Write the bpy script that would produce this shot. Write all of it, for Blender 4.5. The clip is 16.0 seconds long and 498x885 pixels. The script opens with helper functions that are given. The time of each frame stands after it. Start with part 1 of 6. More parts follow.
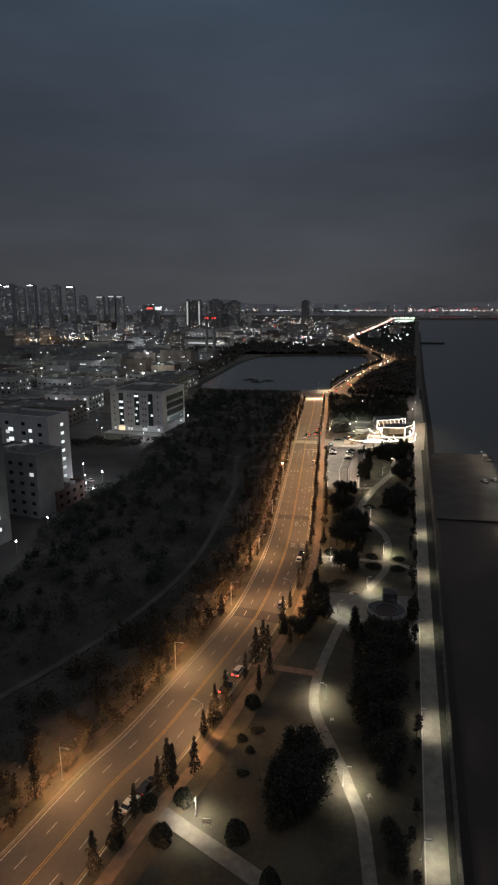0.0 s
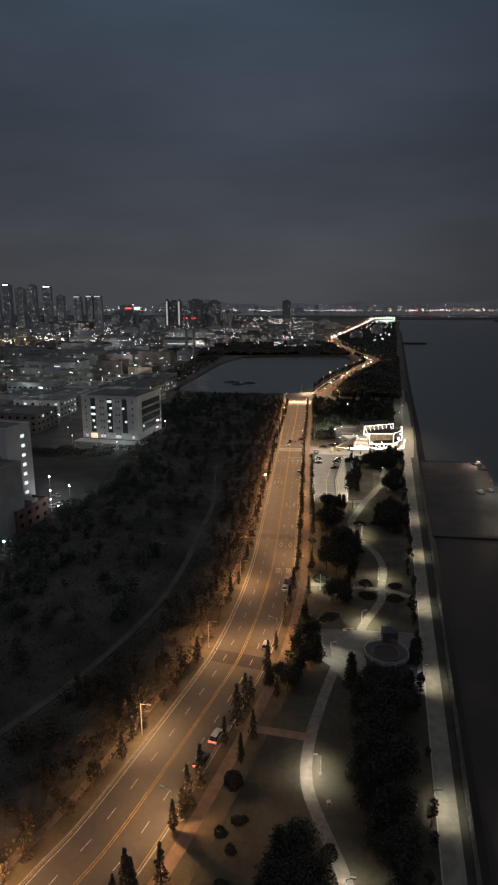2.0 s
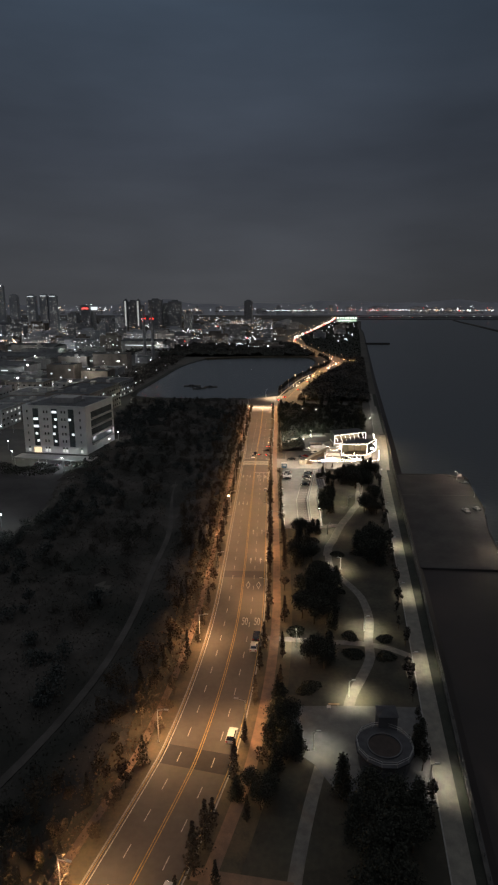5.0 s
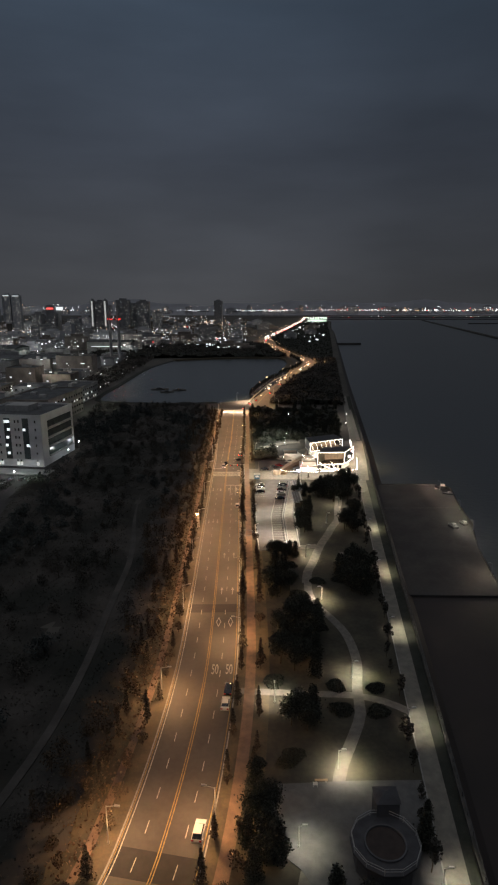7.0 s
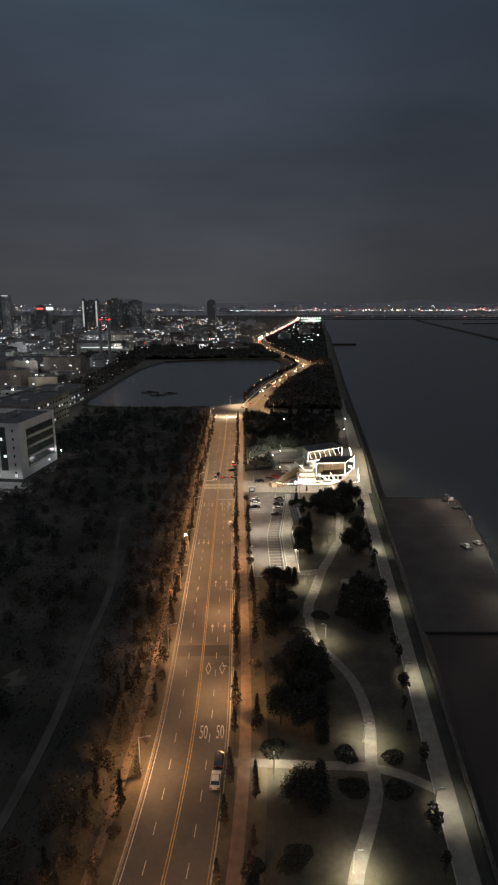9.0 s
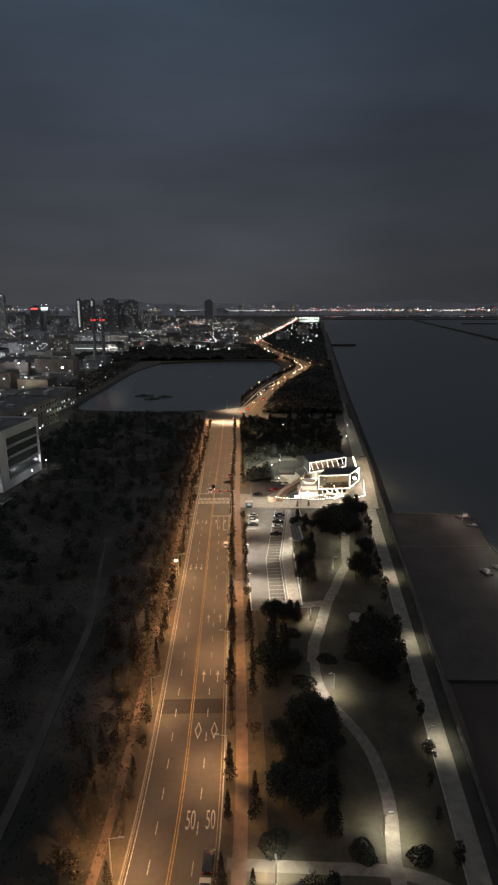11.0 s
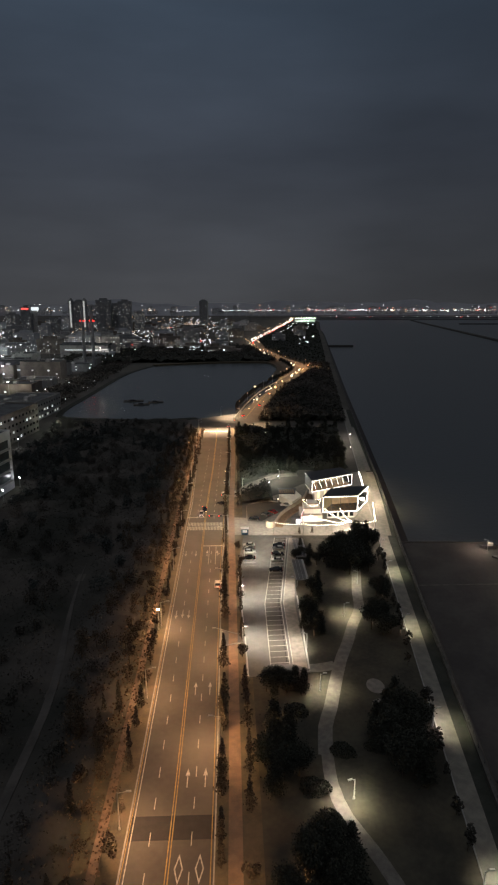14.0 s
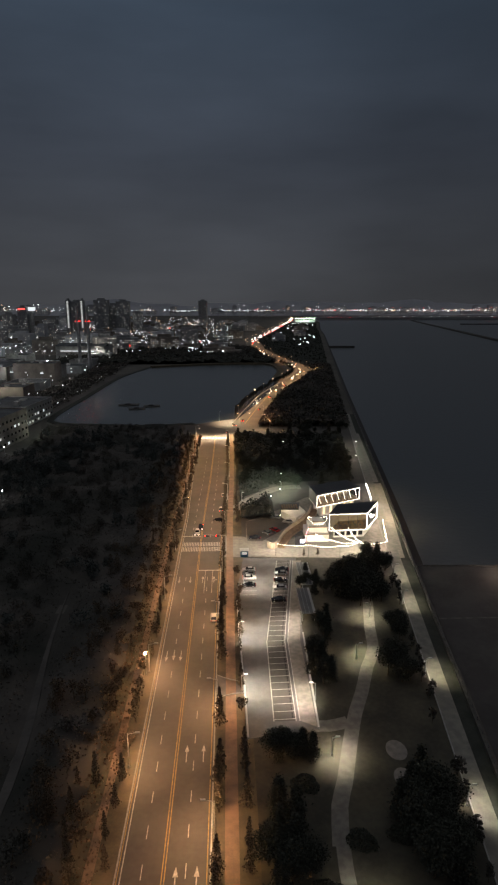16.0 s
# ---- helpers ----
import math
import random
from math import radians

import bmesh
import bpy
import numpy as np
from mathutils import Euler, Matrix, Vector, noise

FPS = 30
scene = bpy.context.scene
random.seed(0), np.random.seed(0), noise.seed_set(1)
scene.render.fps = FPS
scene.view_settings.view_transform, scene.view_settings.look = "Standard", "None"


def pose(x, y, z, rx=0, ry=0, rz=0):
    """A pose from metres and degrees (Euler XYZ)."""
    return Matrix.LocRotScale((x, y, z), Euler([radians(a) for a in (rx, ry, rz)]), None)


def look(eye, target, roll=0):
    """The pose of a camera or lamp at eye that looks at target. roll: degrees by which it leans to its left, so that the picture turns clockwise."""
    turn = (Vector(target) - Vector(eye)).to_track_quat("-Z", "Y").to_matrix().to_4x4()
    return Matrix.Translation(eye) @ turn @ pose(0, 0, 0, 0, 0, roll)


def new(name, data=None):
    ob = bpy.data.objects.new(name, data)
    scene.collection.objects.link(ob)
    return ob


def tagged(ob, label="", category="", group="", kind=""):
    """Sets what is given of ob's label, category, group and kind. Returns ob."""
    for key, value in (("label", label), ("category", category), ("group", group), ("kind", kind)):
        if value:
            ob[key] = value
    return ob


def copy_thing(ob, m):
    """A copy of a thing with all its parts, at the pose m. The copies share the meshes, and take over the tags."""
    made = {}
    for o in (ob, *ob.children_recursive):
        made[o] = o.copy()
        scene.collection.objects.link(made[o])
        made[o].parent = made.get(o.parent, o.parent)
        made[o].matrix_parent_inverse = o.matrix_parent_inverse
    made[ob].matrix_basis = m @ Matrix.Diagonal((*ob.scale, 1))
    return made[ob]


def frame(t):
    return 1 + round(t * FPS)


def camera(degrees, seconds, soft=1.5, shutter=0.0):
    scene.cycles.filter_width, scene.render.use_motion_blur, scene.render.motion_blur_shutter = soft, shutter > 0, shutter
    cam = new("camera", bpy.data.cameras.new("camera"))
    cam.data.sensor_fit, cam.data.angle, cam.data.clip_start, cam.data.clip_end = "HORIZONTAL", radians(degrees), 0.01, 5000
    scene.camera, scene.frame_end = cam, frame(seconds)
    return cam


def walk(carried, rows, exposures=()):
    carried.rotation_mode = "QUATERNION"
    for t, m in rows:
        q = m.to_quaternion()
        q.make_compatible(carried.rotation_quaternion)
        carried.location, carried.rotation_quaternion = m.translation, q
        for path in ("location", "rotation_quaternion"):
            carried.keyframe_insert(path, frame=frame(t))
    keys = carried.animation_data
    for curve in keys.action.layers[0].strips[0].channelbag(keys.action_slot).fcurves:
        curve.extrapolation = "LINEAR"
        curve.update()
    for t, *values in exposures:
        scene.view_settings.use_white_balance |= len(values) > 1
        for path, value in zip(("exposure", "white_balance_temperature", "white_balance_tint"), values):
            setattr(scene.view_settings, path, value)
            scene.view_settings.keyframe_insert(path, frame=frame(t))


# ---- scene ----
cam = camera(46.34, 16.0, soft=2.2)
PITCH = -13.44
PATH = [  # seconds, x, y, z, yaw
    (0.0, 0.00, 0.00, 88.00, 7.71),
    (0.5, -0.56, 5.61, 87.92, 7.29),
    (1.0, -1.10, 11.14, 87.85, 6.88),
    (1.5, -1.64, 16.59, 87.78, 6.42),
    (2.0, -2.14, 22.10, 87.71, 5.87),
    (2.5, -2.55, 27.66, 87.65, 5.28),
    (3.0, -2.95, 33.13, 87.59, 4.81),
    (3.5, -3.37, 38.62, 87.54, 4.31),
    (4.0, -3.74, 44.09, 87.49, 3.62),
    (6.5, -4.20, 71.73, 87.30, 0.04),
    (7.0, -4.08, 77.26, 87.27, -0.67),
    (7.5, -3.94, 82.70, 87.25, -1.11),
    (8.0, -3.87, 88.06, 87.23, -1.24),
    (8.5, -3.84, 93.49, 87.22, -1.27),
    (9.0, -3.80, 98.73, 87.21, -1.29),
    (11.5, -2.79, 125.22, 87.22, -1.69),
    (12.0, -2.65, 130.38, 87.23, -1.93),
    (12.5, -2.51, 135.45, 87.25, -1.96),
    (13.0, -2.34, 140.49, 87.27, -1.95),
    (13.5, -2.27, 145.72, 87.30, -1.95),
    (14.0, -2.22, 150.63, 87.33, -1.96),
    (14.5, -2.07, 155.48, 87.36, -1.97),
    (15.0, -1.92, 160.41, 87.40, -1.98),
    (15.5, -1.81, 165.45, 87.44, -2.01),
    (16.0, -1.62, 170.62, 87.49, -2.00),
]
walk(cam, [(t, pose(x, y, z, 90 + PITCH, 0, yaw)) for t, x, y, z, yaw in PATH], [(0.0, 0.0), (16.0, -0.1)])

# ---- night sky, lamps' brightness ----
SODIUM = (1.0, 0.535, 0.24)
WARM = (1.0, 0.87, 0.64)
COOL = (0.93, 0.97, 1.0)
world = bpy.data.worlds.new("night_sky")
scene.world = world
world.use_nodes = True
wn, wl = world.node_tree.nodes, world.node_tree.links
wn.clear()


def wnode(kind, **inputs):
    n = wn.new(kind)
    for k, v in inputs.items():
        n.inputs[k.replace("_", " ")].default_value = v
    return n


coord = wn.new("ShaderNodeTexCoord")
split = wn.new("ShaderNodeSeparateXYZ")
wl.new(coord.outputs["Generated"], split.inputs[0])
ramp = wn.new("ShaderNodeValToRGB")
wl.new(split.outputs["Z"], ramp.inputs[0])
els = ramp.color_ramp.elements
els[0].position, els[0].color = 0.0, (0.0690, 0.0715, 0.0785, 1)
els[1].position, els[1].color = 1.0, (0.370, 0.380, 0.400, 1)
for pos, col in ((0.05, (0.065, 0.069, 0.078, 1)), (0.13, (0.060, 0.0665, 0.080, 1)), (0.22, (0.054, 0.064, 0.084, 1)), (0.40, (0.046, 0.064, 0.092, 1)), (0.46, (0.070, 0.080, 0.095, 1)), (0.7, (0.300, 0.310, 0.330, 1))):
    e = els.new(pos)
    e.color = col
stretch = wn.new("ShaderNodeMapping")
stretch.inputs["Scale"].default_value = (1.0, 1.0, 4.2)
stretch.inputs["Rotation"].default_value = (0.1, 0.06, 0.4)
wl.new(coord.outputs["Generated"], stretch.inputs[0])
clouds = wnode("ShaderNodeTexNoise", Scale=2.1, Detail=5.0, Roughness=0.5)
wl.new(stretch.outputs[0], clouds.inputs["Vector"])
shade = wn.new("ShaderNodeMapRange")
shade.inputs["From Min"].default_value, shade.inputs["From Max"].default_value = 0.3, 0.7
shade.inputs["To Min"].default_value, shade.inputs["To Max"].default_value = 0.80, 1.16
wl.new(clouds.outputs["Fac"], shade.inputs["Value"])
mixn = wn.new("ShaderNodeVectorMath")
mixn.operation = "SCALE"
wl.new(ramp.outputs["Color"], mixn.inputs[0])
wl.new(shade.outputs[0], mixn.inputs["Scale"])
side = wn.new("ShaderNodeValToRGB")
shift = wn.new("ShaderNodeMath")
shift.operation = "ADD"
shift.inputs[1].default_value = 0.5
wl.new(split.outputs["X"], shift.inputs[0])
wl.new(shift.outputs[0], side.inputs[0])
sel = side.color_ramp.elements
sel[0].position, sel[0].color = 0.0, (0.92, 0.92, 0.92, 1)
sel[1].position, sel[1].color = 1.0, (0.66, 0.66, 0.66, 1)
for pos, v in ((0.22, 1.0), (0.36, 1.12), (0.50, 1.06), (0.62, 0.94), (0.75, 0.74)):
    e = sel.new(pos)
    e.color = (v, v, v, 1)
city = wn.new("ShaderNodeVectorMath")
city.operation = "SCALE"
wl.new(mixn.outputs[0], city.inputs[0])
wl.new(side.outputs["Color"], city.inputs["Scale"])
bg = wnode("ShaderNodeBackground", Strength=0.9)
wl.new(city.outputs[0], bg.inputs["Color"])
wout = wn.new("ShaderNodeOutputWorld")
wl.new(bg.outputs[0], wout.inputs[0])


def lamp(name, kind, place, power, colour, radius=0.2, target=None, cone=130, blend=0.6):
    """A lamp's light, at its lantern."""
    data = bpy.data.lights.new(name, kind)
    data.energy, data.color = power, colour
    data.shadow_soft_size = radius
    ob = new(name, data)
    if kind == "SPOT":
        data.spot_size, data.spot_blend = radians(cone), blend
        ob.matrix_basis = look(place, target)
    else:
        ob.location = place
    return ob


# ---- materials ----
def material(name, base, second=None, scale=1.0, rough=0.8, metal=0.0, bump=0.0, fine=0.0, detail=4.0, spec=0.3, vary=0.0, low=0.35, high=0.65, bumpscale=None):
    """A surface of two colours mottled at two scales, with relief; vary: how far single pieces differ in brightness."""
    m = bpy.data.materials.new(name)
    m.use_nodes = True
    n, l = m.node_tree.nodes, m.node_tree.links
    b = n["Principled BSDF"]
    b.inputs["Roughness"].default_value, b.inputs["Metallic"].default_value = rough, metal
    b.inputs["Specular IOR Level"].default_value = spec
    b.inputs["Base Color"].default_value = (*base, 1)
    co = n.new("ShaderNodeTexCoord")
    if second is None:
        second = tuple(c * 0.7 for c in base)
    t1, t2 = n.new("ShaderNodeTexNoise"), n.new("ShaderNodeTexNoise")
    t1.inputs["Scale"].default_value, t1.inputs["Detail"].default_value = scale, detail
    t2.inputs["Scale"].default_value, t2.inputs["Detail"].default_value = scale * 9, 3
    l.new(co.outputs["Object"], t1.inputs["Vector"])
    l.new(co.outputs["Object"], t2.inputs["Vector"])
    add = n.new("ShaderNodeMath")
    add.operation = "MULTIPLY_ADD"
    add.inputs[1].default_value = 0.35
    l.new(t2.outputs["Fac"], add.inputs[0])
    l.new(t1.outputs["Fac"], add.inputs[2])
    mr = n.new("ShaderNodeMapRange")
    mr.inputs["From Min"].default_value, mr.inputs["From Max"].default_value = low + 0.17, high + 0.17
    l.new(add.outputs[0], mr.inputs["Value"])
    mix = n.new("ShaderNodeMix")
    mix.data_type = "RGBA"
    mix.inputs["A"].default_value, mix.inputs["B"].default_value = (*base, 1), (*second, 1)
    l.new(mr.outputs[0], mix.inputs["Factor"])
    out = mix.outputs["Result"]
    if vary:
        info = n.new("ShaderNodeObjectInfo")
        vr = n.new("ShaderNodeMapRange")
        vr.inputs["To Min"].default_value, vr.inputs["To Max"].default_value = 1 - vary, 1 + vary
        l.new(info.outputs["Random"], vr.inputs["Value"])
        sc = n.new("ShaderNodeVectorMath")
        sc.operation = "SCALE"
        l.new(out, sc.inputs[0])
        l.new(vr.outputs[0], sc.inputs["Scale"])
        out = sc.outputs[0]
    l.new(out, b.inputs["Base Color"])
    if bump:
        bp = n.new("ShaderNodeBump")
        bp.inputs["Strength"].default_value, bp.inputs["Distance"].default_value = bump, 0.05
        l.new(add.outputs[0], bp.inputs["Height"])
        l.new(bp.outputs[0], b.inputs["Normal"])
    return m


def leaf_material(name, dark, light, rough=0.75, patch=None):
    """Foliage that differs from clump to clump."""
    m = bpy.data.materials.new(name)
    m.use_nodes = True
    n, l = m.node_tree.nodes, m.node_tree.links
    b = n["Principled BSDF"]
    b.inputs["Roughness"].default_value, b.inputs["Specular IOR Level"].default_value = rough, 0.15
    geo = n.new("ShaderNodeNewGeometry")
    mix = n.new("ShaderNodeMix")
    mix.data_type = "RGBA"
    mix.inputs["A"].default_value, mix.inputs["B"].default_value = (*dark, 1), (*light, 1)
    l.new(geo.outputs["Random Per Island"], mix.inputs["Factor"])
    l.new(mix.outputs["Result"], b.inputs["Base Color"])
    if patch:
        stands(m, mix.outputs["Result"], patch)
    return m


def stands(m, colour, patch):
    """Broad stands of darker, greener plants among paler brown ones."""
    n, l = m.node_tree.nodes, m.node_tree.links
    co = n.new("ShaderNodeTexCoord")
    no = n.new("ShaderNodeTexNoise")
    no.inputs["Scale"].default_value, no.inputs["Detail"].default_value = patch, 3.0
    l.new(co.outputs["Object"], no.inputs["Vector"])
    mr = n.new("ShaderNodeMapRange")
    mr.inputs["From Min"].default_value, mr.inputs["From Max"].default_value = 0.38, 0.62
    l.new(no.outputs["Fac"], mr.inputs["Value"])
    tint = n.new("ShaderNodeMix")
    tint.data_type = "RGBA"
    tint.inputs["A"].default_value, tint.inputs["B"].default_value = (0.42, 0.46, 0.42, 1), (1.22, 1.14, 1.10, 1)
    l.new(mr.outputs[0], tint.inputs["Factor"])
    mul = n.new("ShaderNodeVectorMath")
    mul.operation = "MULTIPLY"
    l.new(colour, mul.inputs[0])
    l.new(tint.outputs["Result"], mul.inputs[1])
    l.new(mul.outputs[0], n["Principled BSDF"].inputs["Base Color"])


def glow(name, colour, strength):
    m = bpy.data.materials.new(name)
    m.use_nodes = True
    b = m.node_tree.nodes["Principled BSDF"]
    b.inputs["Base Color"].default_value = (*[0.6 * c for c in colour], 1)
    b.inputs["Emission Color"].default_value = (*colour, 1)
    b.inputs["Emission Strength"].default_value = strength
    return m


M_ASPHALT = material("asphalt", (0.070, 0.065, 0.058), (0.050, 0.046, 0.042), 0.10, rough=0.85, bump=0.2)
M_ASPHALT2 = material("asphalt_patch", (0.022, 0.021, 0.021), (0.017, 0.016, 0.016), 0.6, rough=0.8, bump=0.2)
M_LOT = material("lot_asphalt", (0.100, 0.098, 0.094), (0.072, 0.070, 0.068), 0.3, rough=0.85, bump=0.2)
M_WHITE = material("road_paint_white", (0.36, 0.36, 0.335), (0.19, 0.19, 0.18), 1.5, rough=0.7)
M_YELLOW = material("road_paint_yellow", (0.30, 0.20, 0.055), (0.17, 0.12, 0.045), 1.2, rough=0.7)
M_KERB = material("kerb_granite", (0.25, 0.242, 0.228), (0.17, 0.168, 0.16), 1.5, rough=0.85, vary=0.12)
M_BIKE = material("red_bike_path", (0.19, 0.125, 0.085), (0.13, 0.090, 0.065), 0.5, rough=0.9)
M_VERGE = material("dry_grass", (0.094, 0.074, 0.047), (0.054, 0.046, 0.031), 0.25, rough=0.95, bump=0.6)
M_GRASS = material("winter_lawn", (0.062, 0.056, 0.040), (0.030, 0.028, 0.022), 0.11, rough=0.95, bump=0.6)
M_GROUND = material("dark_soil", (0.085, 0.078, 0.068), (0.050, 0.047, 0.042), 0.02, rough=0.95, bump=0.5)
M_PATH = material("pale_path_paving", (0.20, 0.182, 0.16), (0.135, 0.122, 0.11), 0.7, rough=0.9, bump=0.15)
M_PARKPATH = material("worn_park_paving", (0.155, 0.142, 0.126), (0.105, 0.096, 0.086), 0.7, rough=0.9, bump=0.15)
M_PLAZA = material("plaza_paving", (0.115, 0.115, 0.115), (0.085, 0.085, 0.085), 0.5, rough=0.85)
M_PROM = material("promenade_paving", (0.17, 0.16, 0.138), (0.12, 0.113, 0.10), 0.5, rough=0.85)
M_STONE = material("sea_wall_stone", (0.085, 0.08, 0.076), (0.045, 0.043, 0.04), 0.6, rough=0.9, bump=0.8)
M_QUAY = material("quay_fill", (0.050, 0.047, 0.046), (0.033, 0.031, 0.031), 0.08, rough=0.95, bump=0.3)
M_MUD = material("tidal_mud", (0.027, 0.021, 0.020), (0.019, 0.016, 0.015), 0.03, rough=0.7, bump=0.3)
M_CONC = material("pale_concrete", (0.38, 0.375, 0.365), (0.28, 0.277, 0.27), 0.3, rough=0.85, bump=0.1)
M_PANEL = material("pale_wall_panel", (0.56, 0.56, 0.57), (0.46, 0.46, 0.47), 0.15, rough=0.7)
M_DARKPANEL = material("dark_wall_panel", (0.24, 0.246, 0.255), (0.18, 0.183, 0.19), 0.15, rough=0.5)
M_WORKS = material("weathered_works_wall", (0.30, 0.298, 0.295), (0.20, 0.198, 0.196), 0.12, rough=0.85)
M_WORKSB = material("brown_grey_works_wall", (0.21, 0.185, 0.165), (0.14, 0.122, 0.11), 0.12, rough=0.85)
M_RAMPW = material("buff_render_wall", (0.40, 0.33, 0.25), (0.30, 0.245, 0.185), 0.4, rough=0.85)
M_EVER = leaf_material("woodland_evergreen", (0.039, 0.045, 0.044), (0.060, 0.066, 0.063))
M_BRICK = material("brown_wall_cladding", (0.12, 0.068, 0.055), (0.08, 0.05, 0.044), 0.4, rough=0.8)
M_ROOF = material("flat_roof_membrane", (0.10, 0.105, 0.11), (0.06, 0.062, 0.066), 0.15, rough=0.9)
M_BAY = material("tinted_bay_glass", (0.075, 0.092, 0.095), (0.05, 0.06, 0.062), 0.3, rough=0.2, spec=0.6)
M_LINING = material("pale_timber_lining", (0.52, 0.42, 0.30), (0.42, 0.33, 0.23), 0.6, rough=0.7)
M_METAL = material("galvanised_pole", (0.45, 0.45, 0.44), (0.34, 0.34, 0.34), 2.0, rough=0.45, metal=0.5)
M_DARKMETAL = material("dark_painted_metal", (0.045, 0.045, 0.05), (0.03, 0.03, 0.032), 1.0, rough=0.45, spec=0.4)
M_TUBE = material("black_seamed_cladding", (0.035, 0.034, 0.036), (0.022, 0.022, 0.024), 0.5, rough=0.5)
M_WALLW = material("white_render_wall", (0.66, 0.63, 0.57), (0.55, 0.52, 0.47), 0.4, rough=0.8)
M_WOOD = material("timber_deck", (0.26, 0.17, 0.10), (0.17, 0.11, 0.07), 0.9, rough=0.75)
M_BARK = material("bark", (0.09, 0.065, 0.045), (0.05, 0.04, 0.03), 2.0, rough=0.95, bump=0.6)
M_TYRE = material("rubber", (0.018, 0.018, 0.018), None, 4.0, rough=0.85)
M_RIM = material("alloy", (0.5, 0.5, 0.5), None, 4.0, rough=0.3, metal=0.9)
M_GLASSD = material("dark_window_glass", (0.016, 0.018, 0.021), (0.011, 0.012, 0.014), 0.4, rough=0.12, spec=0.6)
M_CARW = material("white_car_paint", (0.42, 0.42, 0.41), (0.36, 0.36, 0.35), 0.4, rough=0.25, spec=0.5)
M_CARB = material("black_car_paint", (0.015, 0.015, 0.017), None, 0.4, rough=0.2, spec=0.5)
M_CARG = material("grey_car_paint", (0.16, 0.165, 0.17), None, 0.4, rough=0.25, metal=0.3, spec=0.5)
M_CARR = material("red_car_paint", (0.30, 0.02, 0.02), None, 0.4, rough=0.25, spec=0.5)
M_BLUE = material("blue_booth_paint", (0.05, 0.13, 0.24), None, 0.8, rough=0.5)
M_CONE = leaf_material("street_conifer_needles", (0.040, 0.034, 0.026), (0.080, 0.064, 0.046))
M_LEAF = leaf_material("evergreen_leaves", (0.022, 0.024, 0.020), (0.048, 0.050, 0.039))
M_DRY = leaf_material("dry_brown_foliage", (0.046, 0.035, 0.025), (0.085, 0.062, 0.041))
M_SCRUB = leaf_material("winter_scrub", (0.058, 0.0545, 0.050), (0.078, 0.073, 0.067), patch=0.035)
M_TRACK = material("dirt_track", (0.078, 0.071, 0.066), (0.048, 0.044, 0.041), 0.12, rough=1.0)
M_UNDER = material("undergrowth", (0.053, 0.0505, 0.047), (0.038, 0.0365, 0.0345), 0.12, rough=1.0, bump=0.8)
stands(M_UNDER, M_UNDER.node_tree.nodes["Principled BSDF"].inputs["Base Color"].links[0].from_socket, 0.035)
M_DARKUNDER = material("evergreen_mass", (0.034, 0.036, 0.030), (0.022, 0.024, 0.020), 0.3, rough=1.0, bump=0.8)
M_REED = leaf_material("dry_scrub", (0.080, 0.055, 0.036), (0.140, 0.094, 0.060))
G_SOD = glow("sodium_lantern", (1.0, 0.55, 0.2), 40)
G_WHITE = glow("white_lantern", (1.0, 0.93, 0.80), 30)
G_LED = glow("white_led_line", (1.0, 0.94, 0.84), 5)
G_BULB = glow("warm_string_bulb", (1.0, 0.84, 0.60), 16)
G_WIN = glow("lit_window", (0.90, 0.97, 1.0), 1.1)
G_WIN2 = glow("dim_lit_window", (0.95, 0.97, 0.92), 0.6)
G_WIN3 = glow("faint_lit_window", (1.0, 0.93, 0.80), 0.26)
# far walls carry a paler colour in place of haze
M_TOWER = material("pale_far_facade", (0.40, 0.41, 0.43), (0.31, 0.32, 0.34), 0.06, rough=0.9)
G_WINW = glow("warm_lit_window", (1.0, 0.78, 0.5), 1.0)
G_RED = glow("red_tail_light", (1.0, 0.022, 0.015), 9)
G_REDN = glow("red_neon", (1.0, 0.08, 0.07), 3)
G_HEAD = glow("headlight", (1.0, 0.95, 0.85), 8)
G_FARW = glow("far_white_light", (0.92, 0.96, 1.0), 9.0)
G_FARO = glow("far_orange_light", (1.0, 0.62, 0.34), 5.5)
G_FARG = glow("far_green_floodlight", (0.80, 1.0, 0.78), 9)
M_WATER = bpy.data.materials.new("dark_water")
M_WATER.use_nodes = True
_n, _l = M_WATER.node_tree.nodes, M_WATER.node_tree.links
_b = _n["Principled BSDF"]
_b.inputs["Base Color"].default_value = (0.052, 0.056, 0.058, 1)
_b.inputs["Roughness"].default_value = 0.3
_b.inputs["Specular IOR Level"].default_value = 0.5
_co = _n.new("ShaderNodeTexCoord")
_w1 = _n.new("ShaderNodeTexNoise")
_w1.inputs["Scale"].default_value, _w1.inputs["Detail"].default_value = 0.35, 4
_l.new(_co.outputs["Object"], _w1.inputs["Vector"])
_bp = _n.new("ShaderNodeBump")
_bp.inputs["Strength"].default_value, _bp.inputs["Distance"].default_value = 0.35, 0.3
_l.new(_w1.outputs["Fac"], _bp.inputs["Height"])
_l.new(_bp.outputs[0], _b.inputs["Normal"])

M_LAKE = M_WATER.copy()
M_LAKE.name = "still_lake_water"
M_LAKE.node_tree.nodes["Principled BSDF"].inputs["Roughness"].default_value = 0.24
M_LAKE.node_tree.nodes["Principled BSDF"].inputs["Base Color"].default_value = (0.060, 0.068, 0.069, 1)
for _q in M_LAKE.node_tree.nodes:
    if _q.bl_idname == "ShaderNodeBump":
        _q.inputs["Strength"].default_value = 0.18

